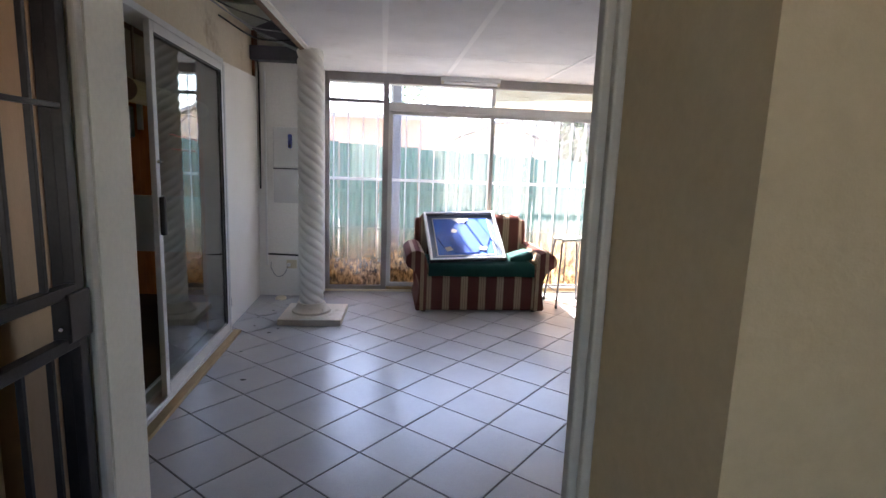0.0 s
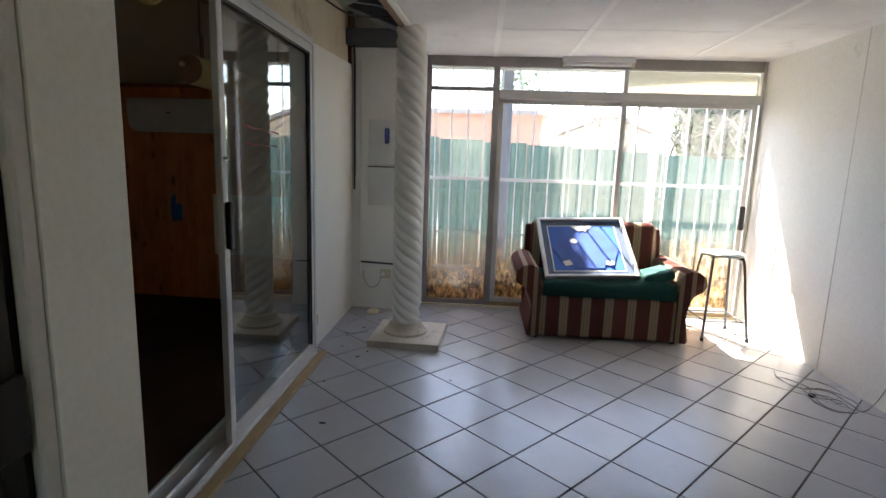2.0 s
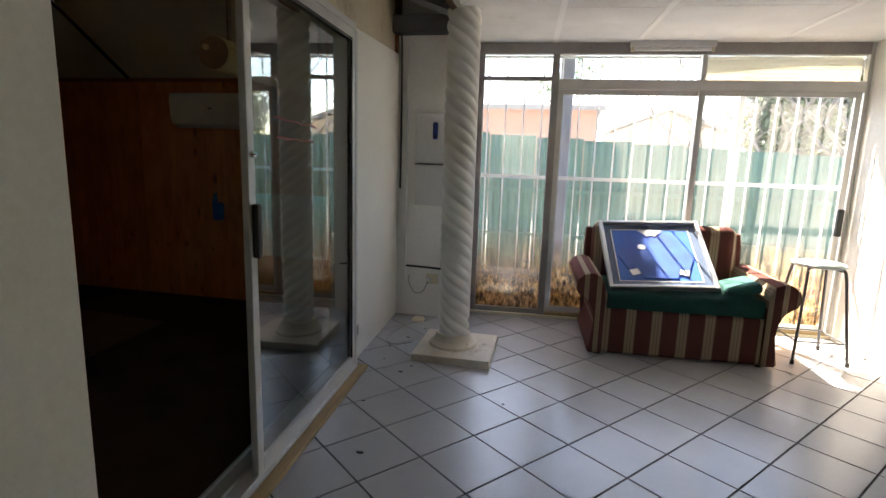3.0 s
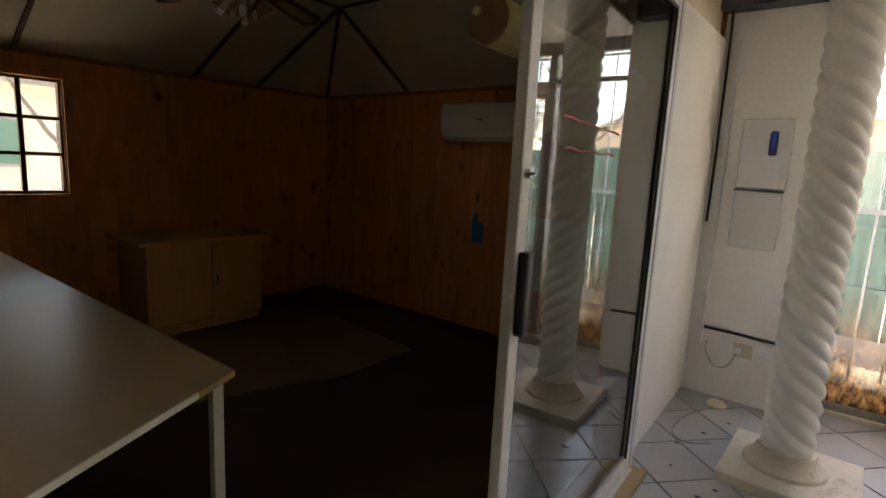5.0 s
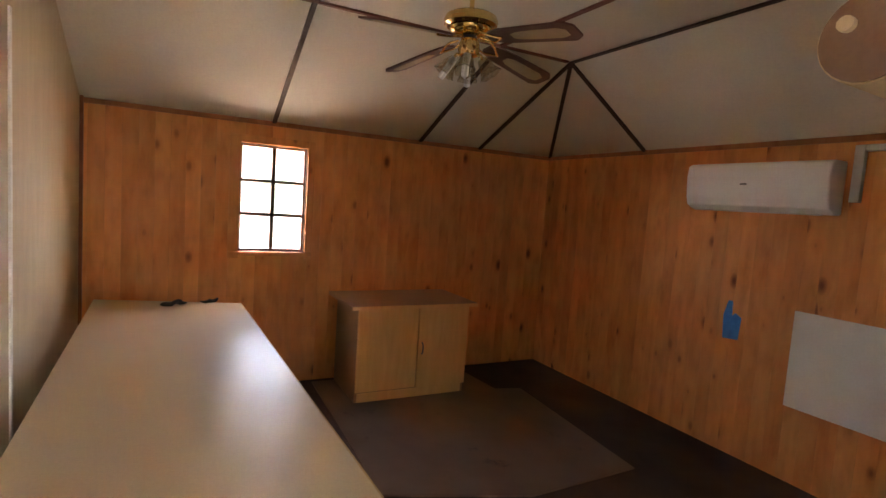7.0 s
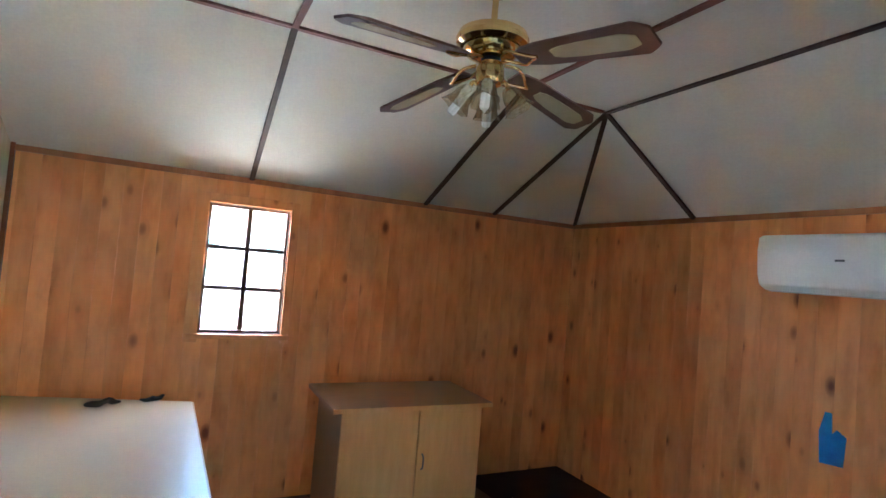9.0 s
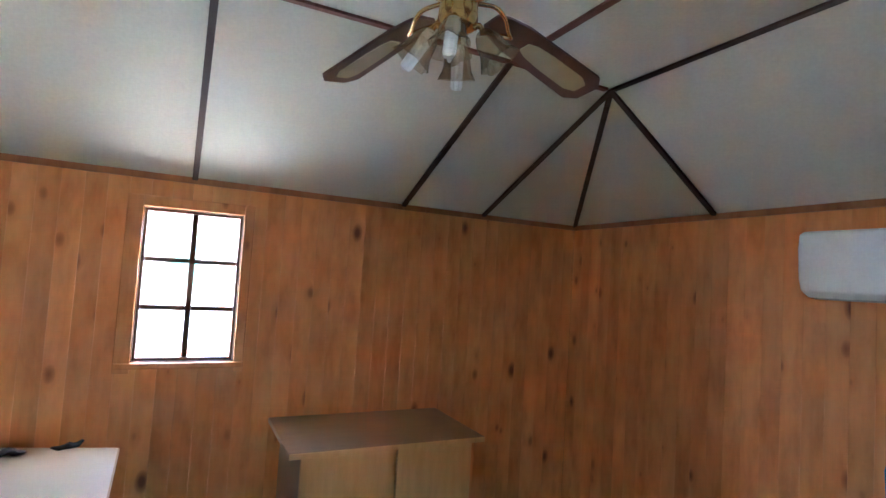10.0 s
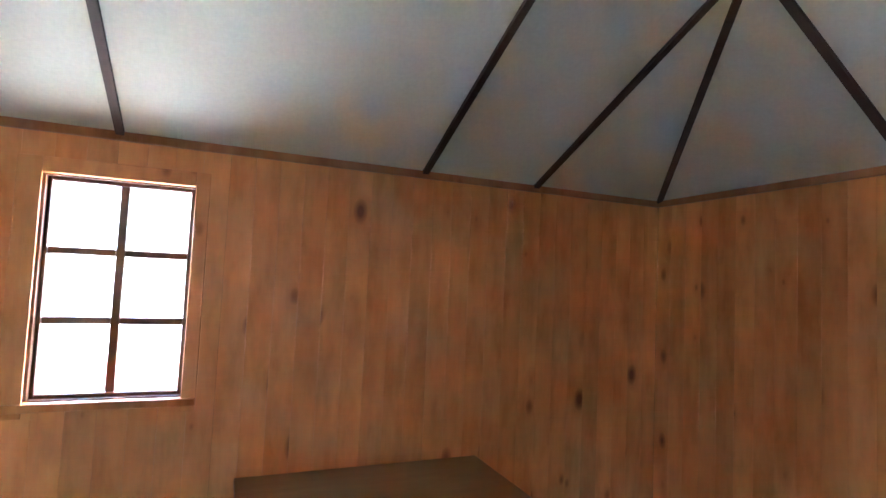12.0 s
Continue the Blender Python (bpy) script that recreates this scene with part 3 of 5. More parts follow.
# ---- the setting: timber room ----
SX0, SX1, SY1 = -3.51, -1.75, 5.45
b = cube(GX0 - 0.14, GX0 - 0.02, GY0 - 0.1, 3.44, -0.05, 2.75)
box(b, GX0 - 0.14, GX0 - 0.02, 3.92, GY1 + 0.14, -0.05, 2.75)
box(b, GX0 - 0.14, GX0 - 0.02, 3.44, 3.92, -0.05, 1.045)
box(b, GX0 - 0.14, GX0 - 0.02, 3.44, 3.92, 1.84, 2.75)
WALL_W = setting("wall_west", b, PINE_TRIM, "knotty pine boarded wall with a small window", "wall")
WALL_N = setting("wall_north", cube(GX0 - 0.14, GX1, GY1 + 0.02, GY1 + 0.14, -0.05, 2.75), PINE_TRIM, "knotty pine boarded wall behind the air conditioner", "wall")
b = cube(GX0 - 0.14, GX1, GY0 - 0.10, GY0 - 0.012, -0.05, 2.75)
WALL_S = setting("wall_partition", b, PALE_PLY, "pale boarded partition with white joint strips", "wall")
b = cube(GX1 - 0.03, GX1 - 0.004, 5.12, GY1, 0, 2.3)
turn(setting("wall_slider_lining", b, PINE, "pine lining beside the sliding door", "wall"), -0.785, 3.75)
b = bmesh.new()
V = lambda *p: b.verts.new(p)
YS = GY0 - 0.025
for quad in (((GX0 - 0.02, YS, EAVE), (GX0 - 0.02, GY1 + 0.02, EAVE), (SX0, SY1, TRAY), (SX0, YS, TRAY)),
             ((GX0 - 0.02, GY1 + 0.02, EAVE), (GX1, GY1 + 0.02, EAVE), (SX1, SY1, TRAY), (SX0, SY1, TRAY)),
             ((GX1, GY1 + 0.02, EAVE), (GX1, 5.15, 2.23), (SX1, SY1, TRAY)),
             ((GX1, 5.15, 2.23), (GX1, YS, 2.23), (SX1, YS, TRAY), (SX1, SY1, TRAY)),
             ((SX0, YS, TRAY), (SX0, SY1, TRAY), (SX1, SY1, TRAY), (SX1, YS, TRAY))):
    k_n = len(quad)
    lo = [V(*p) for p in quad]
    hi = [V(p[0], p[1], p[2] + 0.02) for p in quad]
    b.faces.new(lo)
    b.faces.new(hi[::-1])
    for k in range(k_n):
        b.faces.new((lo[k], hi[k], hi[(k + 1) % k_n], lo[(k + 1) % k_n]))
setting("ceiling_timber_room", b, CEIL_PINE, "off-white coved ceiling with dark battens", "ceiling")


def batten(bm, a, c, w=0.028, d=0.016):
    """A strip under the ceiling from a to c."""
    a, c = Vector(a), Vector(c)
    z = Vector((0, 0, 1))
    ax = (c - a).normalized()
    side = ax.cross(z).normalized()
    up = side.cross(ax)
    m = Matrix((side, ax, up)).transposed().to_4x4()
    m.translation = (a + c) / 2 - up * (d / 2 - 0.004)
    bmesh.ops.create_cube(bm, size=1, matrix=m @ Matrix.Diagonal((w, (c - a).length, d, 1)))


b = bmesh.new()
for y in (3.66, 4.86, SY1):
    batten(b, (GX0, y, EAVE), (SX0, y, TRAY))
batten(b, (GX0, GY1, EAVE), (SX0, SY1, TRAY))
batten(b, (SX0, GY1, EAVE), (SX0, SY1, TRAY))
batten(b, (SX0, SY1, TRAY), (SX1, SY1, TRAY))
setting("trim_battens", b, BATTEN, "dark brown battens over the ceiling joints", "batten")
b = bmesh.new()
batten(b, (SX0, GY0, TRAY), (SX0, SY1 - 0.03, TRAY))
batten(b, (SX1, GY0, TRAY), (SX1, SY1 - 0.03, TRAY))
for y in (3.66, 4.86):
    batten(b, (SX0 + 0.015, y, TRAY), (SX1 - 0.015, y, TRAY))
setting("trim_battens_tray", b, BATTEN_RED, "red-brown battens across the flat ceiling", "batten")
b = cube(GX0, GX0 + 0.018, GY0, GY1, EAVE - 0.024, EAVE + 0.010, 0.004)
box(b, GX0 + 0.018, GX1, GY1 - 0.018, GY1, EAVE - 0.024, EAVE + 0.010, 0.004)
setting("trim_cornice", b, CORNICE, "dark pine cornice under the ceiling", "cornice")
setting("floor_timber_room", cube(GX0 - 0.1, XD + 0.02, GY0 - 0.1, GY1 + 0.1, -0.06, -0.004), CARPET, "dark worn carpet floor", "floor")
b = prism(bmesh.new(), [(-4.62, 4.02), (-2.90, 3.97), (-2.62, 4.72), (-2.65, 5.49), (-4.0, 5.62), (-4.05, 5.40), (-4.62, 5.35)], "z", -0.003, 0.006)
solo("rug", b, RUG, "worn grey-brown rug on the dark carpet", "rug")

# unseen roof, its west overhang lengthened to keep sun out of window_2
setting("roof_timber_room", cube(GX0 - 0.78, GX1 + 0.05, GY0 - 0.3, GY1 + 0.4, 2.76, 2.80), ROOF_STEEL, "dull galvanised roof sheeting", "roof")
b = cube(XR - 0.0015, XR + 0.001, 5.478, 5.481, 0.0, CEIL)
turn(setting("trim_wall_joint", b, JAMB_GREY, "dark hairline joint in the side wall", "joint"), XR, 5.45)
# ---- partition strips, pine planks ----
b = bmesh.new()
for x in (-3.02, -2.28):
    box(b, x - 0.012, x + 0.012, GY0 - 0.013, GY0 - 0.004, 0.05, 2.1)
setting("trim_partition_strips", b, PANEL_WHITE, "white joint strips on the partition", "trim")
b = cube(GX0 + 0.0, GX0 + 0.02, GY0 - 0.012, GY0 + 0.008, 0, EAVE + 0.02)
setting("trim_partition_corner", b, PINE_TRIM, "dark corner bead of the partition", "trim")

# floor under the tiles
setting("floor", cube(XD - 0.10, XR + 0.5, -1.5, YW + 0.08, -0.06, -0.0045), GROUT, "grey-white glazed tiles laid on the diagonal with dark joints", "floor")
FLOOR = bpy.data.objects["floor"]
b = cube(XD + 0.022, XD + 0.155, YG + 0.202, 5.08, -0.004, 0.022, 0.004)
turn(setting("trim_slider_sill", b, STAINED_WOOD, "yellowed worn timber sill at the sliding door", "sill"), -0.785, 3.75)

# ---- window front ----
WF = thing("window_1", (1.22, YW, 0.018), "large dirty steel and aluminium window front with burglar bars", "window", "", "structure")
b = cube(-0.31, -0.265, YW - 0.03, YW + 0.03, 0.018, CEIL + 0.01, 0.004)
part("window_frame", b, RUSTY_FRAME, WF)
part("window_frame", cube(2.68, XR - 0.02, YW - 0.03, YW + 0.03, 0.018, CEIL + 0.01, 0.004), ALU, WF)
part("window_frame", cube(-0.265, 2.68, YW - 0.035, YW + 0.035, 2.265, CEIL + 0.01, 0.004), RUSTY_FRAME, WF)
part("window_frame", cube(-0.265, 0.300, YW - 0.03, YW + 0.03, 2.052, 2.086, 0.004), RUSTY_FRAME, WF)
part("window_frame", cube(0.360, 2.68, YW - 0.045, YW + 0.035, 1.985, HEAD, 0.004), ALU, WF)
part("window_frame", cube(0.300, 0.360, YW - 0.04, YW + 0.04, 0.018, 2.265, 0.004), RUSTY_FRAME, WF)
part("window_frame", cube(1.475, 1.515, YW - 0.03, YW + 0.03, HEAD, 2.265, 0.004), ALU, WF)
part("window_frame", cube(-0.265, 0.300, YW - 0.03, YW + 0.03, 0.018, 0.062, 0.004), RUSTY_FRAME, WF)
part("window_frame", cube(0.360, 2.68, YW - 0.04, YW + 0.04, 0.018, 0.045, 0.004), STAINED_WOOD, WF)


def sash(x0, x1, y, z0, z1, mat, pane, w=0.045):
    leaf = part("sliding_sash", cube(x0, x0 + w, y - 0.015, y + 0.015, z0, z1, 0.003), mat, WF)
    part("stile", cube(x1 - w, x1, y - 0.015, y + 0.015, z0, z1, 0.003), mat, leaf)
    part("rail", cube(x0 + w, x1 - w, y - 0.013, y + 0.013, z1 - 0.04, z1, 0.003), mat, leaf)
    part("rail", cube(x0 + w, x1 - w, y - 0.013, y + 0.013, z0, z0 + 0.05, 0.003), mat, leaf)
    p = part("pane", cube(x0 + w, x1 - w, y - 0.002, y + 0.002, z0 + 0.05, z1 - 0.04), pane, leaf)
    p.visible_shadow = False
    return leaf


sash(0.361, 1.520, YW + 0.014, 0.046, 1.984, ALU, GLASS_DUSTY)
S2 = sash(1.475, 2.665, YW - 0.018, 0.046, 1.984, ALU, GLASS_DUSTY)
part("handle", cube(2.615, 2.655, YW - 0.075, YW - 0.033, 0.86, 1.08, 0.008), BLACK_RUBBER, S2, "black moulded pull handle")
for x0, x1, z0, z1, g in ((-0.265, 0.300, 0.062, 2.052, GLASS_DUSTY), (-0.265, 0.300, 2.086, 2.265, GLASS_TOP), (0.360, 1.475, HEAD, 2.265, GLASS_TOP), (1.515, 2.68, HEAD, 2.265, GLASS_TOP)):
    part("pane", cube(x0, x1, YW - 0.002, YW + 0.002, z0, z1), g, WF).visible_shadow = False
for z in (2.070, 2.102, 2.134, 2.166, 2.198, 2.230):
    part("slat", cube(1.52, 2.67, YW + 0.04, YW + 0.052, z, z + 0.030), SLAT, WF)
GR = thing("burglar_bars", (1.22, 6.86, 0), "white painted steel burglar bars outside the window", "burglar bars")
part("rail", cube(-0.30, 2.76, 6.852, 6.872, 1.222, 1.254), BAR_WHITE, GR)
part("rail", cube(-0.30, 2.76, 6.852, 6.872, 2.27, 2.29), BAR_WHITE, GR)
part("rail", cube(-0.30, 2.76, 6.852, 6.872, 0.10, 0.125), BAR_WHITE, GR)
part("post", cube(1.86, 1.91, 6.845, 6.88, -0.12, 2.3), BAR_WHITE, GR)
part("post", cube(0.385, 0.505, 6.90, 7.02, -0.12, 2.6, 0.01), surface("bluish_post_paint", (0.28, 0.31, 0.40), (0.36, 0.39, 0.48), 0.6), GR, "bluish painted post")
bar_b = rod(bmesh.new(), (-0.24, 6.862, -0.10), (-0.24, 6.862, 2.30), 0.008, n=6)
first = part("bar", bar_b, BAR_WHITE, GR)
for k in range(1, 19):
    o = new("bar", first.data)
    o.parent = GR
    o.location = (0.160 * k, 0, 0)
turn(WF, 1.2, YW)
turn(GR, 1.2, YW)

# ---- sliding door ----
SD = thing("door_slider", (XD, 3.8, 0.02), "open white aluminium sliding glass door with a black pull", "sliding door", "", "structure")
part("door_frame", cube(XD - 0.09, XD + 0.083, YG + 0.20, 5.05, 2.122, 2.160, 0.004), ALU_WHITE, SD)
part("door_frame", cube(XD - 0.09, XD + 0.083, 5.040, 5.080, 0.022, 2.122, 0.004), ALU_WHITE, SD)
for x in (-0.93, -0.855, -0.78):
    part("track", cube(x, x + 0.012, YG + 0.201, 5.035, 0.022, 0.046), ALU, SD)
part("track", cube(XD - 0.09, XD + 0.10, YG + 0.201, 5.035, 0.0225, 0.030), ALU, SD)


def leaf(x, y0, y1, w=0.055):
    lf = part("door_leaf", cube(x - 0.016, x + 0.016, y0, y0 + w, 0.035, 2.12, 0.004), ALU_WHITE, SD)
    part("stile", cube(x - 0.016, x + 0.016, y1 - w, y1, 0.035, 2.12, 0.004), ALU_WHITE, lf)
    part("rail", cube(x - 0.016, x + 0.016, y0 + w, y1 - w, 2.065, 2.12, 0.004), ALU_WHITE, lf)
    part("rail", cube(x - 0.016, x + 0.016, y0 + w, y1 - w, 0.035, 0.105, 0.004), ALU_WHITE, lf)
    part("gasket", cube(x + 0.010, x + 0.0175, y0 + w, y1 - w, 2.052, 2.066), BLACK_RUBBER, lf)
    part("gasket", cube(x + 0.010, x + 0.0175, y1 - w - 0.014, y1 - w, 0.105, 2.052), BLACK_RUBBER, lf)
    part("pane", cube(x - 0.003, x + 0.003, y0 + w, y1 - w, 0.105, 2.065), GLASS_SLIDER, lf).visible_shadow = False
    return lf


L1 = leaf(-0.785, 3.765, 5.03, 0.05)
b = cube(-0.7688, -0.738, 3.773, 3.805, 0.985, 1.20, 0.008)
part("handle", b, BLACK_RUBBER, L1, "black moulded pull handle")
b = rod(bmesh.new(), (-0.7688, 3.787, 1.389), (-0.752, 3.787, 1.389), 0.013, n=14)
rod(b, (-0.752, 3.787, 1.389), (-0.742, 3.787, 1.389), 0.005, n=8)
part("lock", b, CHROME, L1, "small keyed lock barrel")
for (ya, za), (yb, zb) in (((4.00, 1.546), (4.46, 1.527)), ((4.02, 1.462), (4.43, 1.455))):
    b = bmesh.new()
    pts = [(ya + (yb - ya) * k / 8, za + (zb - za) * k / 8 + 0.003 * math.sin(k * 2.1)) for k in range(9)]
    prism(b, [(y, z + 0.0025 + 0.0015 * math.sin(i)) for i, (y, z) in enumerate(pts)] + [(y, z - 0.0025) for y, z in pts[::-1]], "x", -0.7818, -0.7808)
    part("tape", b, RED_TAPE, L1, "strip of torn red tape")
b = cube(XD + 0.037, XD + 0.07, 5.10, 5.14, 0.20, 0.27, 0.004)
turn(solo("door_stop", b, LEG_STEEL, "small dark door catch beside the sliding door", "door catch"), -0.785, 3.75)
turn(SD, -0.785, 3.75)

# ---- security gate and brown door ----
GT = thing("security_gate", (-0.30, 1.8, 0.012), "black steel security gate, shut in its doorway", "gate")
XG = -0.31
for y in (2.250, 1.500):
    part("gate_stile", cube(XG - 0.018, XG + 0.012, y, y + 0.041, 0.012, 2.03, 0.003), BLACK_STEEL, GT)
for z in (0.02, 0.901, 1.043, 1.995):
    part("gate_rail", cube(XG - 0.016, XG + 0.016, 1.541, 2.250, z, z + 0.034, 0.003), BLACK_STEEL, GT)
part("gate_rail", cube(XG - 0.006, XG + 0.010, 1.541, 2.250, 1.535, 1.549, 0.002), BLACK_STEEL, GT)
for k in range(6):
    y = 2.147 - 0.107 * k
    for z0, z1 in ((0.053, 0.902), (1.076, 1.996)):
        part("bar", cube(XG - 0.008, XG + 0.008, y - 0.007, y + 0.007, z0, z1, 0.002), BLACK_STEEL, GT)
LB = part("lock_box", cube(XG - 0.025, XG + 0.022, 2.200, 2.300, 0.920, 1.056, 0.006), BLACK_STEEL, GT)
part("key", rod(bmesh.new(), (XG + 0.0, 2.201, 0.968), (XG + 0.02, 2.166, 0.972), 0.005, n=8), CHROME, LB, "bright key stub")
b = cube(XS - 0.028, XS - 0.004, YG - 0.036, YG - 0.001, 0, 2.06, 0.006)
box(b, XS - 0.10, XS - 0.004, YG - 0.865, YG - 0.843, 0, 2.06, 0.004)
box(b, XS - 0.10, XS - 0.004, YG - 0.843, YG - 0.036, 2.035, 2.06, 0.004)
setting("trim_gate_frame", b, surface("pale_steel_frame", (0.55, 0.52, 0.44), (0.64, 0.61, 0.53), 0.5, spin=False), "pale steel door frame round the gate", "door frame")
setting("wall_closet", cube(-1.62, -1.50, 0.8, 2.40, -0.05, 2.4), DOOR_WOOD, "brown boarded wall of the small room behind the gate", "wall")
# the gap left in this unseen wall is added to light the brown door
b = cube(-1.50, -1.35, 0.72, 0.80, -0.05, 2.4)
box(b, -0.80, XS - 0.13, 0.72, 0.80, -0.05, 2.4)
box(b, -1.35, -0.80, 0.72, 0.80, -0.05, 0.95)
box(b, -1.35, -0.80, 0.72, 0.80, 1.65, 2.4)
box(b, -1.62, GX1, 2.34, 2.398, -0.05, 2.4)
setting("wall_closet_sides", b, DOOR_WOOD, "brown boarded side walls behind the gate with an unseen opening added for light", "wall")
setting("ceiling_closet", cube(-1.62, XS - 0.13, 0.72, 2.34, 2.30, 2.34), CEIL_BOARD, "plain ceiling behind the gate", "ceiling")
setting("floor_closet", cube(-1.62, XD + 0.02, 0.72, 2.40, -0.06, -0.004), CARPET, "dark floor behind the gate", "floor")
DR = thing("door_brown", (-0.8, 2.25, 0.0), "brown veneered door folded back behind the gate", "door", "", "structure")
part("door_leaf", cube(-0.70, -0.392, 2.238, 2.278, 0.004, 2.03, 0.003), DOOR_WOOD, DR)
# black strip fills the gap between the brown leaf and the gate frame
part("seal_strip", cube(-0.3915, -0.336, 2.2425, 2.284, 0.004, 2.034), BLACK_STEEL, DR, "black strip in the gap beside the gate frame")
DL = part("door_leaf", cube(-1.30, -0.5405, 2.150, 2.190, 0.004, 2.03, 0.003), DOOR_WOOD, DR)
part("edge_lipping", cube(-0.5400, -0.5325, 2.150, 2.190, 0.005, 2.029, 0.001), DOOR_EDGE, DL, "pale timber door edge")
part("lock_plate", cube(-0.5322, -0.5300, 2.157, 2.183, 1.10, 1.32, 0.001), CHROME, DL, "mortise lock face plate")
part("lock_bolt", cube(-0.5298, -0.520, 2.163, 2.177, 1.16, 1.20, 0.001), BLACK_RUBBER, DL)
part("handle_plate", cube(-0.635, -0.595, 2.140, 2.1495, 1.10, 1.27, 0.003), BLACK_RUBBER, DL, "black lever handle plate")
part("lever", rod(bmesh.new(), (-0.615, 2.135, 1.20), (-0.70, 2.115, 1.20), 0.008), BLACK_RUBBER, DL)
DR.location.y += YG - 2.285
part("panel_bead", cube(-1.18, -0.66, 2.1455, 2.1495, 0.25, 0.27), DOOR_EDGE, DL)

# door on the east wall
D2 = thing("door_east", (XR, 3.95, 0), "dark slate-blue door in a white frame", "door", "", "structure")
part("door_leaf", cube(XR + 0.03, XR + 0.07, 3.625, 4.455, 0.006, 2.035, 0.003), SLATE_DOOR, D2)
for a in ((4.455, 4.50, 0, 2.08), (3.58, 3.625, 0, 2.08), (3.625, 4.455, 2.036, 2.08)):
    part("door_frame", cube(XR - 0.012, XR + 0.10, a[0], a[1], a[2], a[3], 0.004), PANEL_WHITE, D2)
part("handle", rod(bmesh.new(), (XR + 0.03, 4.38, 1.02), (XR - 0.03, 4.38, 1.02), 0.009), CHROME, D2)

turn(D2, XR, 5.45)

# ---- small window of the timber room ----
W2 = thing("window_2", (GX0, 3.68, 1.045), "small six-pane timber window, bright outside", "window", "", "structure")
FX0, FX1 = GX0 - 0.10, GX0 - 0.045
for a in ((3.44, 3.454, 1.045, 1.84), (3.906, 3.92, 1.045, 1.84)):
    part("window_frame", cube(FX0, FX1, a[0], a[1], a[2], a[3], 0.003), PINE_TRIM, W2)
for a in ((1.045, 1.060), (1.826, 1.84)):
    part("window_frame", cube(FX0, FX1, 3.454, 3.906, a[0], a[1], 0.003), PINE_TRIM, W2)
part("glazing_bar", cube(FX0 + 0.012, FX1 - 0.01, 3.666, 3.696, 1.060, 1.826, 0.003), PINE_TRIM, W2)
for z in (1.312, 1.565):
    for y0, y1 in ((3.454, 3.666), (3.696, 3.906)):
        part("glazing_bar", cube(FX0 + 0.012, FX1 - 0.01, y0, y1, z - 0.004, z + 0.022, 0.003), PINE_TRIM, W2)
for y0, y1 in ((3.454, 3.671), (3.691, 3.906)):
    for z0, z1 in ((1.060, 1.312), (1.330, 1.565), (1.583, 1.826)):
        part("pane", cube(FX0 + 0.024, FX0 + 0.028, y0, y1, z0, z1), GLASS_DIMMED, W2).visible_shadow = False
for a in ((3.362, 3.436, 0.99, 1.90), (3.924, 3.975, 0.99, 1.90)):
    part("architrave", cube(GX0 + 0.001, GX0 + 0.012, a[0], a[1], a[2], a[3], 0.003), PINE, W2)
part("architrave", cube(GX0 + 0.001, GX0 + 0.012, 3.436, 3.924, 1.845, 1.90, 0.003), PINE, W2)
part("window_sill", cube(GX0 - 0.04, GX0 + 0.022, 3.362, 3.975, 1.012, 1.041, 0.004), PINE, W2)

# ---- twisted column ----
CX, CY = -0.272, 5.55
COL = thing("twisted_column", (CX, CY, 0.0), "white cast-cement rope-twist column on a square base", "column")
b = cube(-0.515, 0.030, 5.265, 5.815, 0.0, 0.055, 0.005)
part("base_slab", b, SOILED_CEMENT, COL, "soiled square base slab")
b = bmesh.new()
lathe(b, [(0.175, 0.0), (0.172, 0.018), (0.150, 0.030), (0.136, 0.05), (0.122, 0.09)], (CX, CY, 0.055), 28)
part("plinth", b, SOILED_CEMENT, COL, smooth=40)
b = bmesh.new()
NA, NZ, Z0, Z1 = 80, 300, 0.12, CEIL - 0.001
rings = []
for j in range(NZ + 1):
    z = Z0 + (Z1 - Z0) * j / NZ
    fade = min(1.0, (z - Z0) / 0.06)
    ring = []
    for k in range(NA):
        th = 2 * math.pi * k / NA
        ph = 5 * (th + 2 * math.pi * (z - Z0) / 0.42)
        rr = 0.098 + 0.020 * fade * (abs(math.cos(ph / 2)) ** 0.8 - 0.25)
        ring.append(b.verts.new((CX + rr * math.cos(th), CY + rr * math.sin(th), z)))
    rings.append(ring)
for lo, hi in zip(rings, rings[1:]):
    for k in range(NA):
        b.faces.new((lo[k], lo[(k + 1) % NA], hi[(k + 1) % NA], hi[k]))
b.faces.new(rings[0][::-1])
b.faces.new(rings[-1])
part("shaft", b, STONE_CAST, COL, smooth=50)

# ---- striped sofa ----
SF = thing("sofa", (1.33, 6.1, 0), "worn two-seat sofa in red and cream striped cloth", "sofa")
b = cube(0.745, 1.93, 5.68, 6.50, 0.015, 0.36, 0.03, 3)
part("base", b, STRIPES, SF, smooth=45)
b = cube(0.80, 1.88, 5.672, 6.36, 0.352, 0.455, 0.04, 4)
part("seat_cushion", b, STRIPES, SF, smooth=45)


def arm(sgn, xin):
    """A scroll arm: an upright panel that rolls outwards at the top."""
    o = []
    for u, z in ((0, 0.02), (0.0, 0.44), (0.005, 0.53), (0.035, 0.592), (0.09, 0.615), (0.15, 0.602), (0.197, 0.562), (0.212, 0.505), (0.19, 0.455), (0.145, 0.432), (0.105, 0.405), (0.072, 0.33), (0.062, 0.24), (0.075, 0.14), (0.10, 0.07), (0.105, 0.04), (0.09, 0.02)):
        o.append((xin + sgn * u, z))
    bm = prism(bmesh.new(), o, "y", 5.655, 6.50)
    return soften(bm, 0.008, 2)


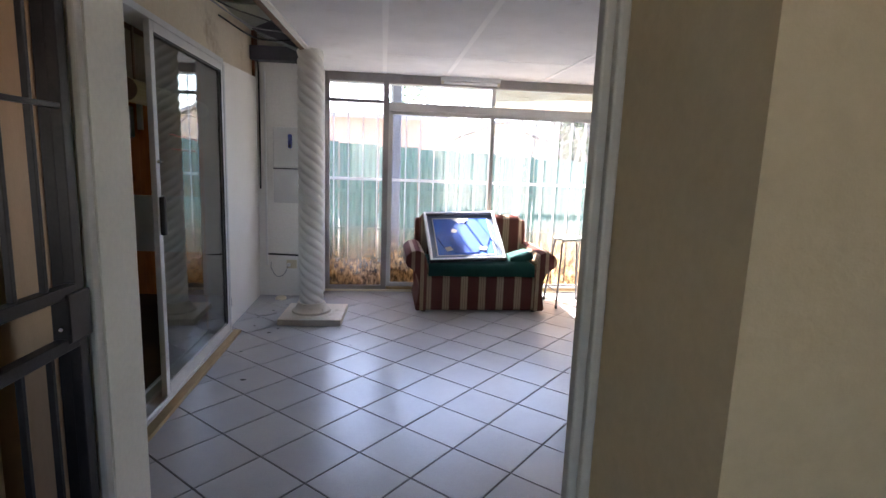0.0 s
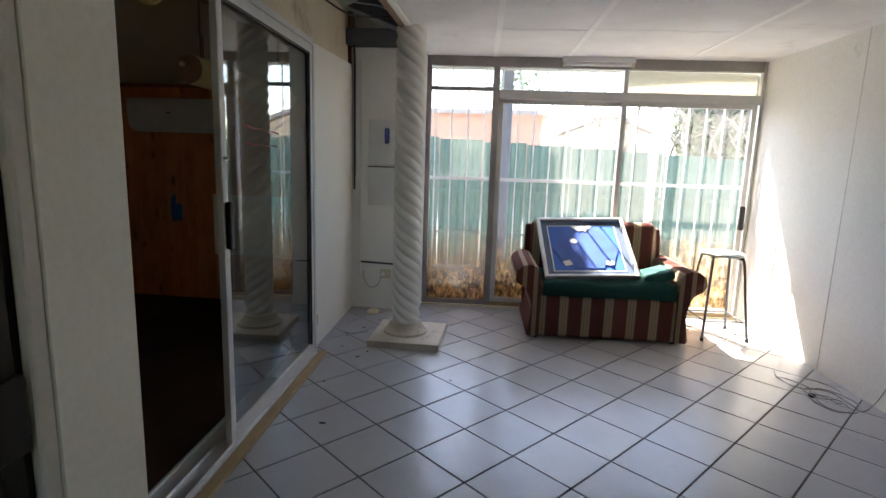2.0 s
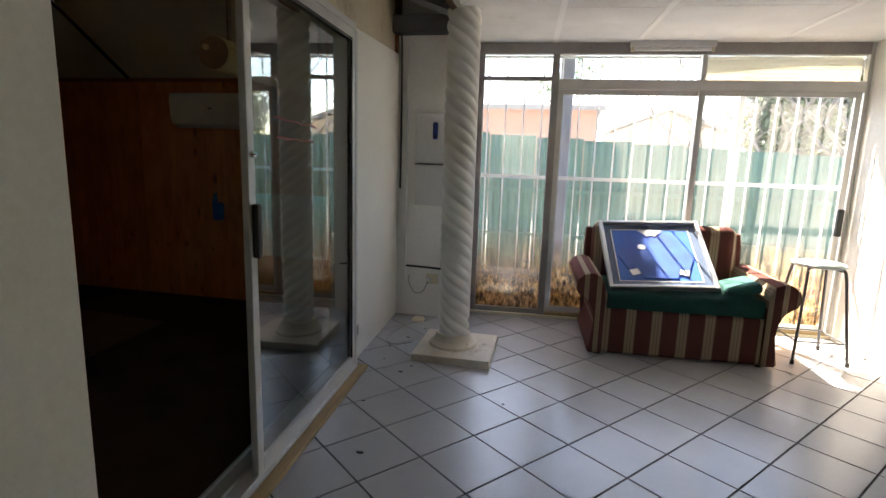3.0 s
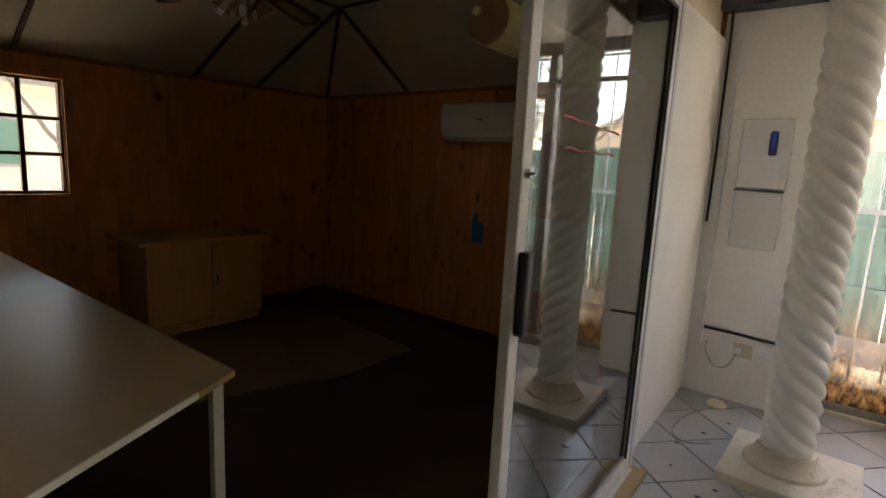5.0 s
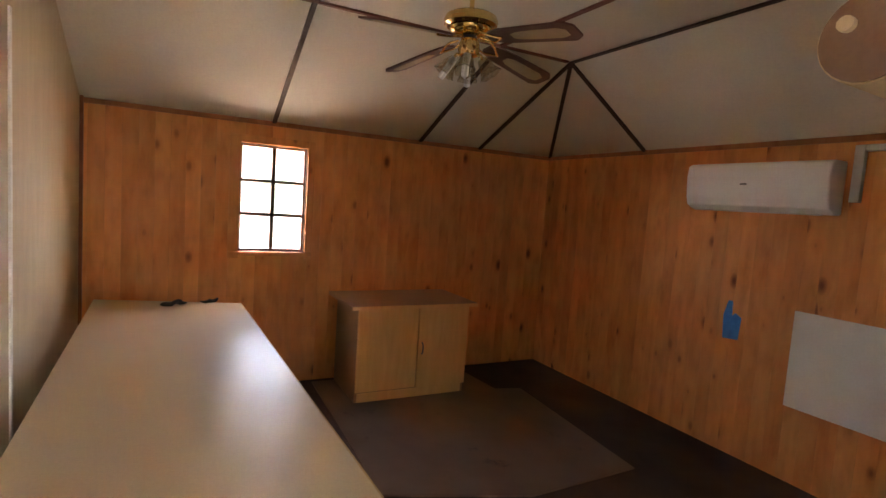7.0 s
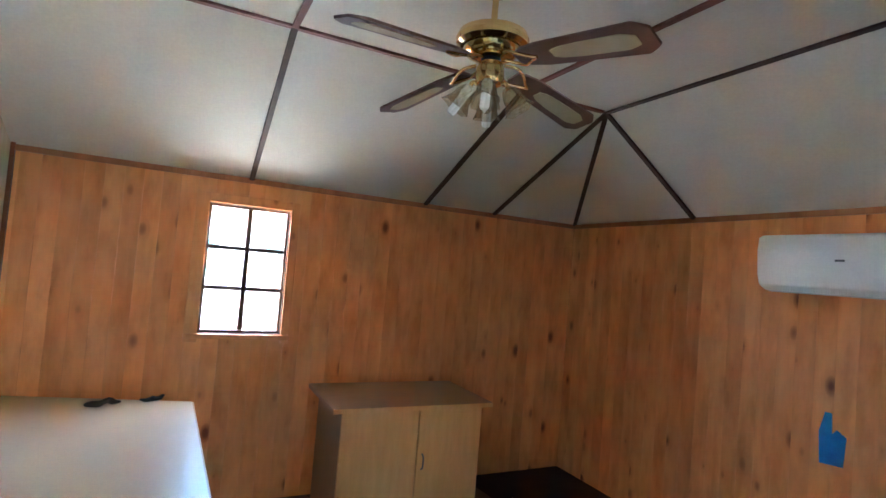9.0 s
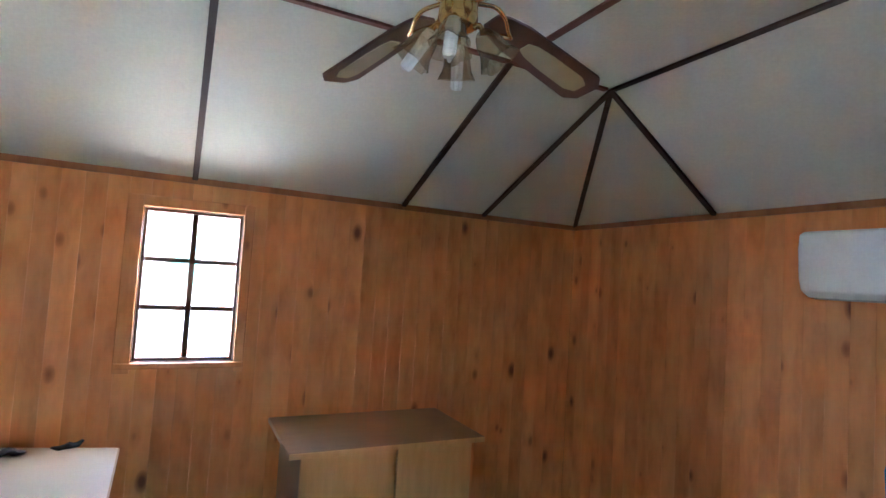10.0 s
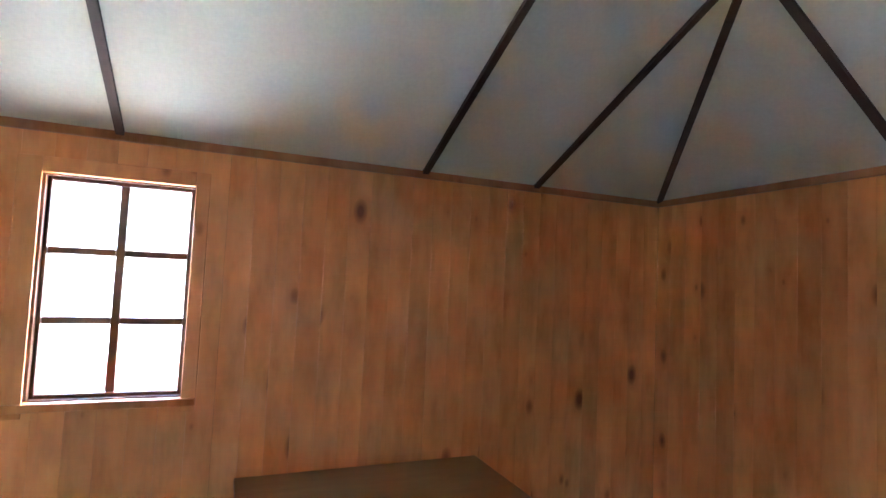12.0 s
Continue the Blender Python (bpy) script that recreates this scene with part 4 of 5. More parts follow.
part("armrest", arm(-1, 0.80), STRIPES_ARM, SF, smooth=50)
part("armrest", arm(1, 1.88), STRIPES_ARM, SF, smooth=50)
b = prism(bmesh.new(), [(6.44, 0.10), (6.60, 0.10), (6.645, 0.78), (6.64, 0.83), (6.61, 0.85), (6.57, 0.84), (6.55, 0.74)], "x", 0.72, 1.96)
part("backrest", soften(b, 0.02, 3), STRIPES, SF, smooth=50)
for x0, x1, m in ((0.765, 1.30, STRIPES), (1.32, 1.885, STRIPES)):
    b = cube(x0, x1, 6.40, 6.575, 0.44, 0.905, 0.07, 5)
    part("back_cushion", b, m, SF, smooth=60)
for x, y in ((0.78, 5.72), (1.89, 5.72), (0.78, 6.46), (1.89, 6.46)):
    part("foot", rod(bmesh.new(), (x, y, 0.0), (x, y, 0.03), 0.022), BLACK_RUBBER, SF)

# teal throw over the seat
b = bmesh.new()
NXT, NYT = 44, 26
rows_v = []
for j in range(NYT + 1):
    rowv = []
    for i in range(NXT + 1):
        x = 0.815 + 1.05 * i / NXT
        s = j / NYT * 0.80
        wob = 0.010 * noise.noise(Vector((x * 6, s * 6, 0.3))) + 0.006 * noise.noise(Vector((x * 15, s * 15, 2.3)))
        if s < 0.11:
            y, z = 5.664 - 0.006 + wob * 0.4, 0.365 + s * 0.95 + 0.012 * noise.noise(Vector((x * 4, 1.0, 0)))
        else:
            y, z = 5.664 + (s - 0.11), 0.476 + wob
        if x > 1.55 and s > 0.1:
            z += 0.085 * max(0, math.sin((x - 1.55) / 0.32 * math.pi)) * max(0, math.sin(min(1, (s - 0.1) / 0.45) * math.pi)) 
        rowv.append(b.verts.new((x, y, z)))
    rows_v.append(rowv)
for r0, r1 in zip(rows_v, rows_v[1:]):
    for i in range(NXT):
        b.faces.new((r0[i], r0[i + 1], r1[i + 1], r1[i]))
bmesh.ops.solidify(b, geom=list(b.faces), thickness=0.008)
THROW = solo("throw", b, TEAL_CLOTH, "dark teal cloth throw rumpled over the sofa seat", "throw", smooth=60)
b = bmesh.new()
box(b, 1.63, 1.87, 5.72, 6.05, 0.495, 0.575, 0.035, 4)
bmesh.ops.rotate(b, verts=b.verts, cent=(1.75, 5.9, 0.53), matrix=Matrix.Rotation(radians(-16), 3, "Y"))
CUSHION = solo("cushion", b, TEAL_CLOTH, "small flat teal cushion against the sofa arm", "cushion", smooth=60)

# framed jersey lying back on the sofa
PF = thing("framed_jersey", (1.20, 5.88, 0.48), "silver-framed blue sports jersey leaning back on the sofa", "framed jersey")
FU = Vector((-0.07, 0.56, 0.42)).normalized()
FR = Vector((1, 0.06, 0.01)).normalized()
FN = FR.cross(FU).normalized()
FR = FU.cross(FN).normalized()
FRAME_M = Matrix((FR, FU * 0.886, FN)).transposed().to_4x4()
FRAME_M.translation = Vector((1.205, 5.88, 0.487))


def flat(bm):
    bmesh.ops.transform(bm, matrix=FRAME_M, verts=bm.verts)
    return bm


W, H = 0.385, 0.79
for a in ((-W, -W + 0.03, 0, H), (W - 0.03, W, 0, H), (-W + 0.03, W - 0.03, 0, 0.03), (-W + 0.03, W - 0.03, H - 0.03, H)):
    part("frame", flat(cube(a[0], a[1], a[2], a[3], 0, 0.045, bev=0.006)), SILVER_FRAME, PF)
part("backing", flat(cube(-W + 0.02, W - 0.02, 0.02, H - 0.02, 0.002, 0.012)), NAVY_MOUNT, PF)
for a in ((-0.30, 0.30, 0.088, 0.096), (-0.30, 0.30, 0.694, 0.702), (-0.30, -0.292, 0.096, 0.694), (0.292, 0.30, 0.096, 0.694)):
    part("mount_line", flat(cube(a[0], a[1], a[2], a[3], 0.0125, 0.0155)), CARD_WHITE, PF)
part("mount", flat(cube(-0.2915, 0.2915, 0.0965, 0.6935, 0.0125, 0.0145)), BLUE_MOUNT, PF)
o = [(-0.09, 0.66), (-0.05, 0.63), (0.05, 0.63), (0.09, 0.66), (0.19, 0.62), (0.275, 0.36), (0.215, 0.20), (0.15, 0.22), (0.165, 0.36), (0.13, 0.44), (0.12, 0.12), (-0.12, 0.12), (-0.13, 0.44), (-0.165, 0.36), (-0.15, 0.22), (-0.215, 0.20), (-0.275, 0.36), (-0.19, 0.62)]
b = prism(bmesh.new(), o, "z", 0.015, 0.021)
bmesh.ops.triangulate(b, faces=[f for f in b.faces if len(f.verts) > 4])
bmesh.ops.subdivide_edges(b, edges=list(b.edges), cuts=3, use_grid_fill=True)
for v in b.verts:
    if v.co.z > 0.018:
        v.co.z += 0.006 * noise.noise(v.co * 14) + 0.004
JS = part("jersey", flat(b), JERSEY_BLUE, PF, smooth=60)
for x in (-0.175, 0.175):
    m = cube(x - 0.033, x + 0.033, 0.155, 0.215, 0.0215, 0.0255)
    bmesh.ops.rotate(m, verts=m.verts, cent=(x, 0.18, 0), matrix=Matrix.Rotation(0.35 if x < 0 else -0.3, 3, "Z"))
    part("cuff", flat(m), CARD_WHITE, PF, "white cuff of the jersey")
part("collar", flat(prism(bmesh.new(), [(-0.09, 0.672), (0.09, 0.672), (0.03, 0.60), (0.0, 0.615), (-0.03, 0.60)], "z", 0.026, 0.031)), CARD_WHITE, PF, "white collar of the jersey")
m = bmesh.new()
bmesh.ops.create_circle(m, cap_ends=True, segments=18, radius=0.032)
m2 = bmesh.ops.extrude_face_region(m, geom=list(m.faces))
bmesh.ops.translate(m, verts=[v for v in m2["geom"] if isinstance(v, bmesh.types.BMVert)], vec=(0, 0, 0.004))
bmesh.ops.translate(m, verts=m.verts, vec=(-0.09, 0.47, 0.026))
part("badge", flat(m), CARD_WHITE, PF, "round pale badge")
part("glazing", flat(cube(-W + 0.0305, W - 0.0305, 0.0305, H - 0.0305, 0.034, 0.037)), GLASS_PICTURE, PF).visible_shadow = False

# the sofa and what lies on it stand square to the window front
SOFA_M = Matrix.Translation((1.325, 5.770, 0)) @ Matrix.Rotation(TURN, 4, "Z") @ Matrix.Diagonal((1, 0.88, 1, 1)) @ Matrix.Translation((-1.335, -5.655, 0))
for o_s in (SF, THROW, CUSHION):
    o_s.matrix_world = SOFA_M @ Matrix.Translation(o_s.location)

# ---- stool ----
ST = thing("stool", (2.30, 6.16, 0), "bar stool with dark tube legs and a pale green seat", "stool")
b = lathe(bmesh.new(), [(0.155, 0.0), (0.170, 0.006), (0.172, 0.018), (0.160, 0.027)], (2.30, 6.16, 0.70), 32)
part("seat", b, SEAT_TEAL, ST, smooth=40)
for fx, fy, tx, ty in ((2.147, 5.985, 2.20, 6.06), (2.515, 6.015, 2.40, 6.07), (2.48, 6.37, 2.39, 6.26), (2.11, 6.34, 2.20, 6.25)):
    b = sweep(bmesh.new(), bend([(2.30 + (tx - 2.30) * 0.4, 6.16 + (ty - 6.16) * 0.4, 0.692), (tx, ty, 0.690), (tx + (fx - tx) * 0.30, ty + (fy - ty) * 0.30, 0.655), (tx + (fx - tx) * 0.62, ty + (fy - ty) * 0.62, 0.36), (fx, fy, 0.012)]), 0.011, 10)
    part("leg", b, LEG_STEEL, ST, smooth=60)
    part("rubber_foot", rod(bmesh.new(), (fx, fy, 0.0), (fx, fy, 0.03), 0.014), BLACK_RUBBER, ST)
ringp = [(2.160, 6.003), (2.488, 6.030), (2.459, 6.344), (2.131, 6.319)]
for p, q in zip(ringp, ringp[1:] + ringp[:1]):
    part("stretcher", rod(bmesh.new(), (*p, 0.165), (*q, 0.165), 0.006, n=8), LEG_STEEL, ST)

# ---- light fitting at the window head ----
LT = thing("tube_light", (1.225, 6.60, CEIL), "white batten light with one fluorescent tube, unlit", "ceiling light")
part("housing", cube(0.905, 1.545, 6.56, 6.632, CEIL - 0.045, CEIL - 0.0005, 0.004), PLASTIC_WHITE, LT)
part("tube", rod(bmesh.new(), (0.935, 6.596, CEIL - 0.062), (1.515, 6.596, CEIL - 0.062), 0.014, n=14), BULB_WHITE, LT, smooth=40)
for x in (0.92, 1.53):
    part("tube_holder", cube(x - 0.012, x + 0.012, 6.581, 6.611, CEIL - 0.08, CEIL - 0.044, 0.003), PLASTIC_OLD, LT)

turn(LT, 1.2, YW)

# ---- switchboard, sockets, conduit ----
DB = thing("switchboard", (-0.65, YN, 1.34), "pale grey switchboard with a blue switch", "switchboard")
part("box", cube(-0.778, -0.52, YN - 0.045, YN - 0.0005, 1.345, 1.745, 0.006), BOX_GREY, DB)
SW = part("switch", cube(-0.628, -0.588, YN - 0.058, YN - 0.0455, 1.535, 1.675, 0.014, 4), BLUE_SWITCH, DB, "blue rounded switch cover", smooth=50)
part("switch_toggle", cube(-0.618, -0.598, YN - 0.064, YN - 0.0585, 1.545, 1.575, 0.003), BLACK_RUBBER, SW)
DB2 = thing("meter_box", (-0.65, YN, 0.98), "pale grey lower meter box with a steel lip", "meter box")
part("box", cube(-0.778, -0.53, YN - 0.038, YN - 0.0005, 0.985, 1.325, 0.005), BOX_GREY, DB2)
part("lid_lip", cube(-0.782, -0.526, YN - 0.048, YN - 0.0005, 1.326, 1.338, 0.002), LEG_STEEL, DB2)
b = cube(-0.872, -0.852, YN - 0.022, YN - 0.0005, 0.33, 2.28, 0.004)
solo("conduit", b, PLASTIC_WHITE, "white plastic cable trunking down the corner", "conduit")
b = sweep(bmesh.new(), bend([(-0.915, YN - 0.05, 2.40), (-0.915, YN - 0.018, 2.2), (-0.913, YN - 0.014, 1.5), (-0.915, YN - 0.014, 1.12)]), 0.008, 8)
solo("cable_corner", b, CABLE_BLACK, "thick black cable hanging down the corner", "cable", smooth=60)
b = sweep(bmesh.new(), bend([(-0.85, YN - 0.010, 0.445), (-0.66, YN - 0.010, 0.44), (-0.52, YN - 0.010, 0.435), (-0.36, YN - 0.010, 0.43)]), 0.009, 8)
solo("cable_wall", b, CABLE_BLACK, "black cable running along the nib wall", "cable", smooth=60)
SK = thing("socket", (-0.60, YN, 0.30), "yellowed double wall socket with a plug", "socket")
part("face_plate", cube(-0.665, -0.56, YN - 0.012, YN - 0.0005, 0.295, 0.385, 0.004), PLASTIC_OLD, SK)
part("plug", cube(-0.655, -0.62, YN - 0.05, YN - 0.0125, 0.32, 0.355, 0.008), PLASTIC_WHITE, SK)
SK2 = solo("socket_blank", cube(-0.548, -0.475, YN - 0.010, YN - 0.0005, 0.29, 0.37, 0.004), PLASTIC_WHITE, "white blank socket plate", "socket")
b = sweep(bmesh.new(), bend([(-0.64, YN - 0.045, 0.33), (-0.68, YN - 0.07, 0.24), (-0.76, YN - 0.05, 0.22), (-0.82, YN - 0.02, 0.30), (-0.82, YN - 0.01, 0.36)]), 0.004, 6)
solo("cable_loop", b, CABLE_GREY, "thin looped flex from the socket", "cable", smooth=60)
b = lathe(bmesh.new(), [(0.055, 0.0), (0.058, 0.012), (0.045, 0.03), (0.03, 0.034)], (-0.69, YN - 0.16, 0.0), 20)
solo("junction_cap", b, PLASTIC_OLD, "loose round plastic junction cap on the floor", "junction cap", smooth=40)
b = sweep(bmesh.new(), bend([(-0.60, YN - 0.14, 0.008), (-0.72, YN - 0.26, 0.008), (-0.80, YN - 0.5, 0.008), (-0.79, YN - 0.72, 0.008), (-0.70, YN - 0.78, 0.008), (-0.60, YN - 0.70, 0.008)]), 0.004, 6)
solo("cable_floor", b, CABLE_GREY, "thin grey flex trailing on the tiles", "cable", smooth=60)
b = sweep(bmesh.new(), bend([(-0.82, 4.6, 2.50), (-0.62, 5.0, 2.40), (-0.45, 5.3, 2.43), (-0.36, 5.5, 2.42)]), 0.006, 6)
solo("cable_soffit", b, CABLE_GREY, "slack grey cable in the open soffit", "cable", smooth=60)
b = sweep(bmesh.new(), bend([(-0.84, 5.0, 2.46), (-0.66, 5.25, 2.37), (-0.50, 5.42, 2.39), (-0.37, 5.52, 2.43)]), 0.007, 6)
solo("cable_soffit", b, CABLE_BLACK, "slack black cable in the open soffit", "cable", smooth=60)
b = sweep(bmesh.new(), bend([(-0.84, 3.9, 2.52), (-0.66, 4.5, 2.42), (-0.50, 5.1, 2.46), (-0.37, 5.4, 2.43)]), 0.006, 6)
solo("cable_soffit", b, CABLE_BLACK, "slack black cable in the open soffit", "cable", smooth=60)

# ---- east wall socket and cables ----
SE = thing("socket_east", (XR, 4.75, 0.30), "old surface-mounted wall socket with scuffed plaster", "socket")
part("face_plate", cube(XR - 0.035, XR - 0.0005, 4.685, 4.815, 0.27, 0.42, 0.006), PLASTIC_WHITE, SE)
part("plug", cube(XR - 0.075, XR - 0.0355, 4.70, 4.745, 0.35, 0.41, 0.008), PLASTIC_OLD, SE)
turn(SE, XR, 5.45)
b = sweep(bmesh.new(), bend([(XR - 0.006, 4.53, 0.92), (XR - 0.010, 4.54, 0.80), (XR - 0.012, 4.61, 0.60), (XR - 0.05, 4.72, 0.40)]), 0.0022, 6)
turn(solo("cable_east", b, CABLE_GREY, "thin grey flex hanging down the side wall", "cable", smooth=60), XR, 5.45)
rc = random.Random(17)
loops = [(XR - 0.02, 4.74, 0.29), (XR - 0.05, 4.77, 0.12), (XR - 0.10, 4.80, 0.012)]
for k in range(26):
    q, rr = k * 1.02, 0.10 + 0.055 * math.sin(k * 0.7) + rc.uniform(-0.02, 0.02)
    loops.append((2.56 + 0.9 * rr * math.cos(q), 4.88 + 1.35 * rr * math.sin(q) + 0.006 * k, 0.006 + 0.0008 * k))
loops += [(2.45, 5.10, 0.008), (2.40, 5.25, 0.006), (2.44, 5.40, 0.006)]
solo("cable_coil", sweep(bmesh.new(), bend(loops), 0.0032, 6), CABLE_GREY, "loosely coiled grey flex on the floor tiles", "cable", smooth=60)
b = sweep(bmesh.new(), bend([(2.47, 5.00, 0.014), (2.52, 5.12, 0.008), (2.46, 5.24, 0.006), (2.40, 5.28, 0.006)]), 0.0022, 6)
box(b, 2.455, 2.49, 4.965, 5.00, 0.0, 0.022, 0.006)
solo("plug_lead", b, BLACK_RUBBER, "small black plug and lead on the tiles", "plug lead", smooth=60)
for x, y, r in ((-0.448, 4.11, 0.022), (-0.53, 5.07, 0.017), (-0.485, 5.18, 0.012), (0.17, 4.79, 0.008), (-0.46, 2.75, 0.02), (-0.66, 5.72, 0.016), (-0.74, 5.50, 0.012), (-0.58, 5.95, 0.011), (-0.70, 5.25, 0.009), (-0.62, 4.62, 0.01)):
    b = bmesh.new()
    bmesh.ops.create_icosphere(b, subdivisions=2, radius=1.0, matrix=Matrix.LocRotScale((x, y, 0.001), None, (r, r * 0.55, 0.003)))
    for v in b.verts:
        v.co.x += 0.3 * r * noise.noise(v.co * 60)
    solo("debris", b, BLACK_RUBBER, "small dark chip of debris on the tiles", "debris", "floor debris", smooth=60)

# ---- rolled blinds inside the sliding door ----
def rolled_blind(x, z, y0, y1, r):
    t = thing("rolled_blind", (x, (y0 + y1) / 2, z), "rolled-up tan reed blind hung inside the sliding door", "blind", "rolled blinds")
    b = bmesh.new()
    rod(b, (x, y0 + 0.004, z), (x, y1, z), r, n=28)
    part("roll", b, BLIND_CLOTH, t, smooth=40)
    part("roll_end", rod(bmesh.new(), (x, y0, z), (x, y0 + 0.0035, z), r * 0.96, n=28), ROLL_END, t)
    part("cord_knob", rod(bmesh.new(), (x - r * 0.4, y0 - 0.012, z + r * 0.3), (x - r * 0.4, y0 - 0.0005, z + r * 0.3), 0.011), PALE_PLY, t)
    for y in (y0 + 0.12, y1 - 0.12):
        part("strap", cube(x - 0.004, x + 0.004, y - 0.012, y + 0.012, z + r - 0.003, 2.17), ROLL_END, t)
    return turn(t, -0.785, 3.75)


rolled_blind(-1.02, 2.06, 2.56, 3.72, 0.062)
rolled_blind(-0.935, 1.77, 3.83, 5.0, 0.064)
b = cube(-1.10, GX1 - 0.002, 2.52, 5.09, 2.165, 2.215, 0.004)
turn(setting("trim_blind_batten", b, PINE_TRIM, "dark pine batten over the sliding door", "batten"), -0.785, 3.75)

# ---- trapezoid table ----
TB = thing("table", (-3.0, 3.0, 0), "long trapezoid table with a cream laminate top and cream steel frame", "table")
TOP = [(-4.42, 3.440), (-1.655, 3.520), (-1.20, 2.60), (-4.66, 2.545)]
part("tabletop", prism(bmesh.new(), TOP, "z", 0.680, 0.702), TABLETOP, TB)


def strip(p, q, t0, t1, off, wid, z0, z1):
    """A straight strip along the edge from p to q, between the shares t0 and t1."""
    p, q = Vector((*p, 0)), Vector((*q, 0))
    d = (q - p).normalized()
    n = Vector((-d.y, d.x, 0))
    a, c = p.lerp(q, t0), p.lerp(q, t1)
    pts = [a + n * off, c + n * off, c + n * (off + wid), a + n * (off + wid)]
    return prism(bmesh.new(), [(v.x, v.y) for v in pts], "z", z0, z1)


part("edge_band", strip(TOP[0], TOP[1], 0, 1, 0.0005, 0.006, 0.681, 0.7015), TABLE_EDGE, TB)
part("edge_band", strip(TOP[1], TOP[2], 0, 0.17, 0.0005, 0.006, 0.681, 0.7015), TABLE_EDGE, TB)
part("edge_band", strip(TOP[1], TOP[2], 0.17, 1, 0.0005, 0.006, 0.681, 0.7015), CREAM_STEEL, TB, "cream edging strip")
INN = [(-4.36, 3.410), (-1.695, 3.480), (-1.275, 2.63), (-4.58, 2.585)]
for p, q in zip(INN, INN[1:] + INN[:1]):
    part("apron", strip(p, q, 0.012, 0.988, -0.028, 0.024, 0.634, 0.6795), CREAM_STEEL, TB)
for x, y in ((-4.34, 3.390), (-1.690, 3.478), (-1.310, 2.66), (-4.55, 2.61), (-3.05, 3.425)):
    part("leg", cube(x - 0.018, x + 0.018, y - 0.018, y + 0.018, -0.004, 0.680, 0.003), CREAM_STEEL, TB)
part("label", cube(-1.66, -1.60, 2.76, 2.80, 0.7022, 0.7032), RUG, TB, "scuffed paper label")
for x, y, s in ((-4.40, 3.02, 1.0), (-4.46, 3.24, 0.75)):
    b = bmesh.new()
    bmesh.ops.create_icosphere(b, subdivisions=3, radius=1, matrix=Matrix.LocRotScale((x, y, 0.702 + 0.012 * s), Euler((0, 0, 0.3)), (0.03 * s, 0.085 * s, 0.012 * s)))
    for v in b.verts:
        k = noise.noise(v.co * 22)
        v.co.z = max(0.702, v.co.z + (0.05 * s * max(0, k) if v.co.y > y else 0.012 * k))
    solo("scrap", b, CABLE_BLACK, "small dark rag lying on the table", "rag", smooth=60)

# ---- cabinet ----
CB = thing("cabinet", (-4.33, 4.65, 0), "low two-door cupboard in yellow oak veneer", "cabinet")
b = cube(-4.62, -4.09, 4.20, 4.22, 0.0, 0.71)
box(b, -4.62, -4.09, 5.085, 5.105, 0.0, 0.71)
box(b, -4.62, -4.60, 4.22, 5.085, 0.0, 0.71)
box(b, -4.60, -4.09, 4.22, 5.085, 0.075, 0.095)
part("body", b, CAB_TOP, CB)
part("plinth", cube(-4.108, -4.088, 4.22, 5.085, 0.0, 0.0745), CAB_FRONT, CB)
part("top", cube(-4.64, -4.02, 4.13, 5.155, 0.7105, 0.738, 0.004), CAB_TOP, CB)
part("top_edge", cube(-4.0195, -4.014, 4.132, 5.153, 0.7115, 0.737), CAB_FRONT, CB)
d1 = part("door", cube(-4.089, -4.068, 4.198, 4.672, 0.088, 0.700, 0.003), CAB_FRONT, CB)
d2 = part("door", cube(-4.089, -4.068, 4.680, 5.107, 0.080, 0.700, 0.003), CAB_FRONT, CB)
b = sweep(bmesh.new(), bend([(-4.068, 4.712, 0.345), (-4.048, 4.712, 0.36), (-4.045, 4.712, 0.39), (-4.048, 4.712, 0.42), (-4.068, 4.712, 0.435)]), 0.005, 8)
part("handle", b, LEG_STEEL, d2, "small dark bow handle", smooth=60)

# ---- air conditioner, panel, duct, blue mark ----
AC = thing("air_conditioner", (-2.54, GY1, 1.58), "white wall-mounted air conditioner", "air conditioner")
o = [(GY1 - 0.001, 1.585), (GY1 - 0.08, 1.585), (GY1 - 0.135, 1.612), (GY1 - 0.155, 1.67), (GY1 - 0.165, 1.80), (GY1 - 0.155, 1.868), (GY1 - 0.12, 1.882), (GY1 - 0.001, 1.882)]
part("casing", soften(prism(bmesh.new(), o, "x", -2.985, -2.105), 0.012, 3), PLASTIC_WHITE, AC, smooth=40)
part("louvre", cube(-2.93, -2.16, GY1 - 0.125, GY1 - 0.075, 1.579, 1.5845, 0.001), BOX_GREY, AC)
part("badge", cube(-2.60, -2.56, GY1 - 0.1675, GY1 - 0.164, 1.742, 1.752), LEG_STEEL, AC)
b = cube(-2.068, -2.02, GY1 - 0.035, GY1 - 0.001, 1.66, 1.965, 0.004)
box(b, -2.02, -1.60, GY1 - 0.035, GY1 - 0.001, 1.93, 1.965, 0.004)
solo("conduit_air", b, BOX_GREY, "grey plastic pipe duct beside the air conditioner", "conduit")
b = cube(-2.272, -1.42, GY1 - 0.016, GY1 - 0.001, 0.45, 1.02, 0.003)
solo("wall_panel", b, CREAM_STEEL, "plain cream board fixed to the pine wall", "wall panel")
b = prism(bmesh.new(), [(-2.706, 0.745), (-2.60, 0.755), (-2.592, 0.90), (-2.635, 0.925), (-2.655, 0.90), (-2.660, 1.0), (-2.69, 1.0), (-2.715, 0.90)], "y", GY1 - 0.003, GY1 - 0.001)
solo("paint_mark", b, BLUE_TAPE, "smudged blue paint mark on the pine boards", "paint mark")

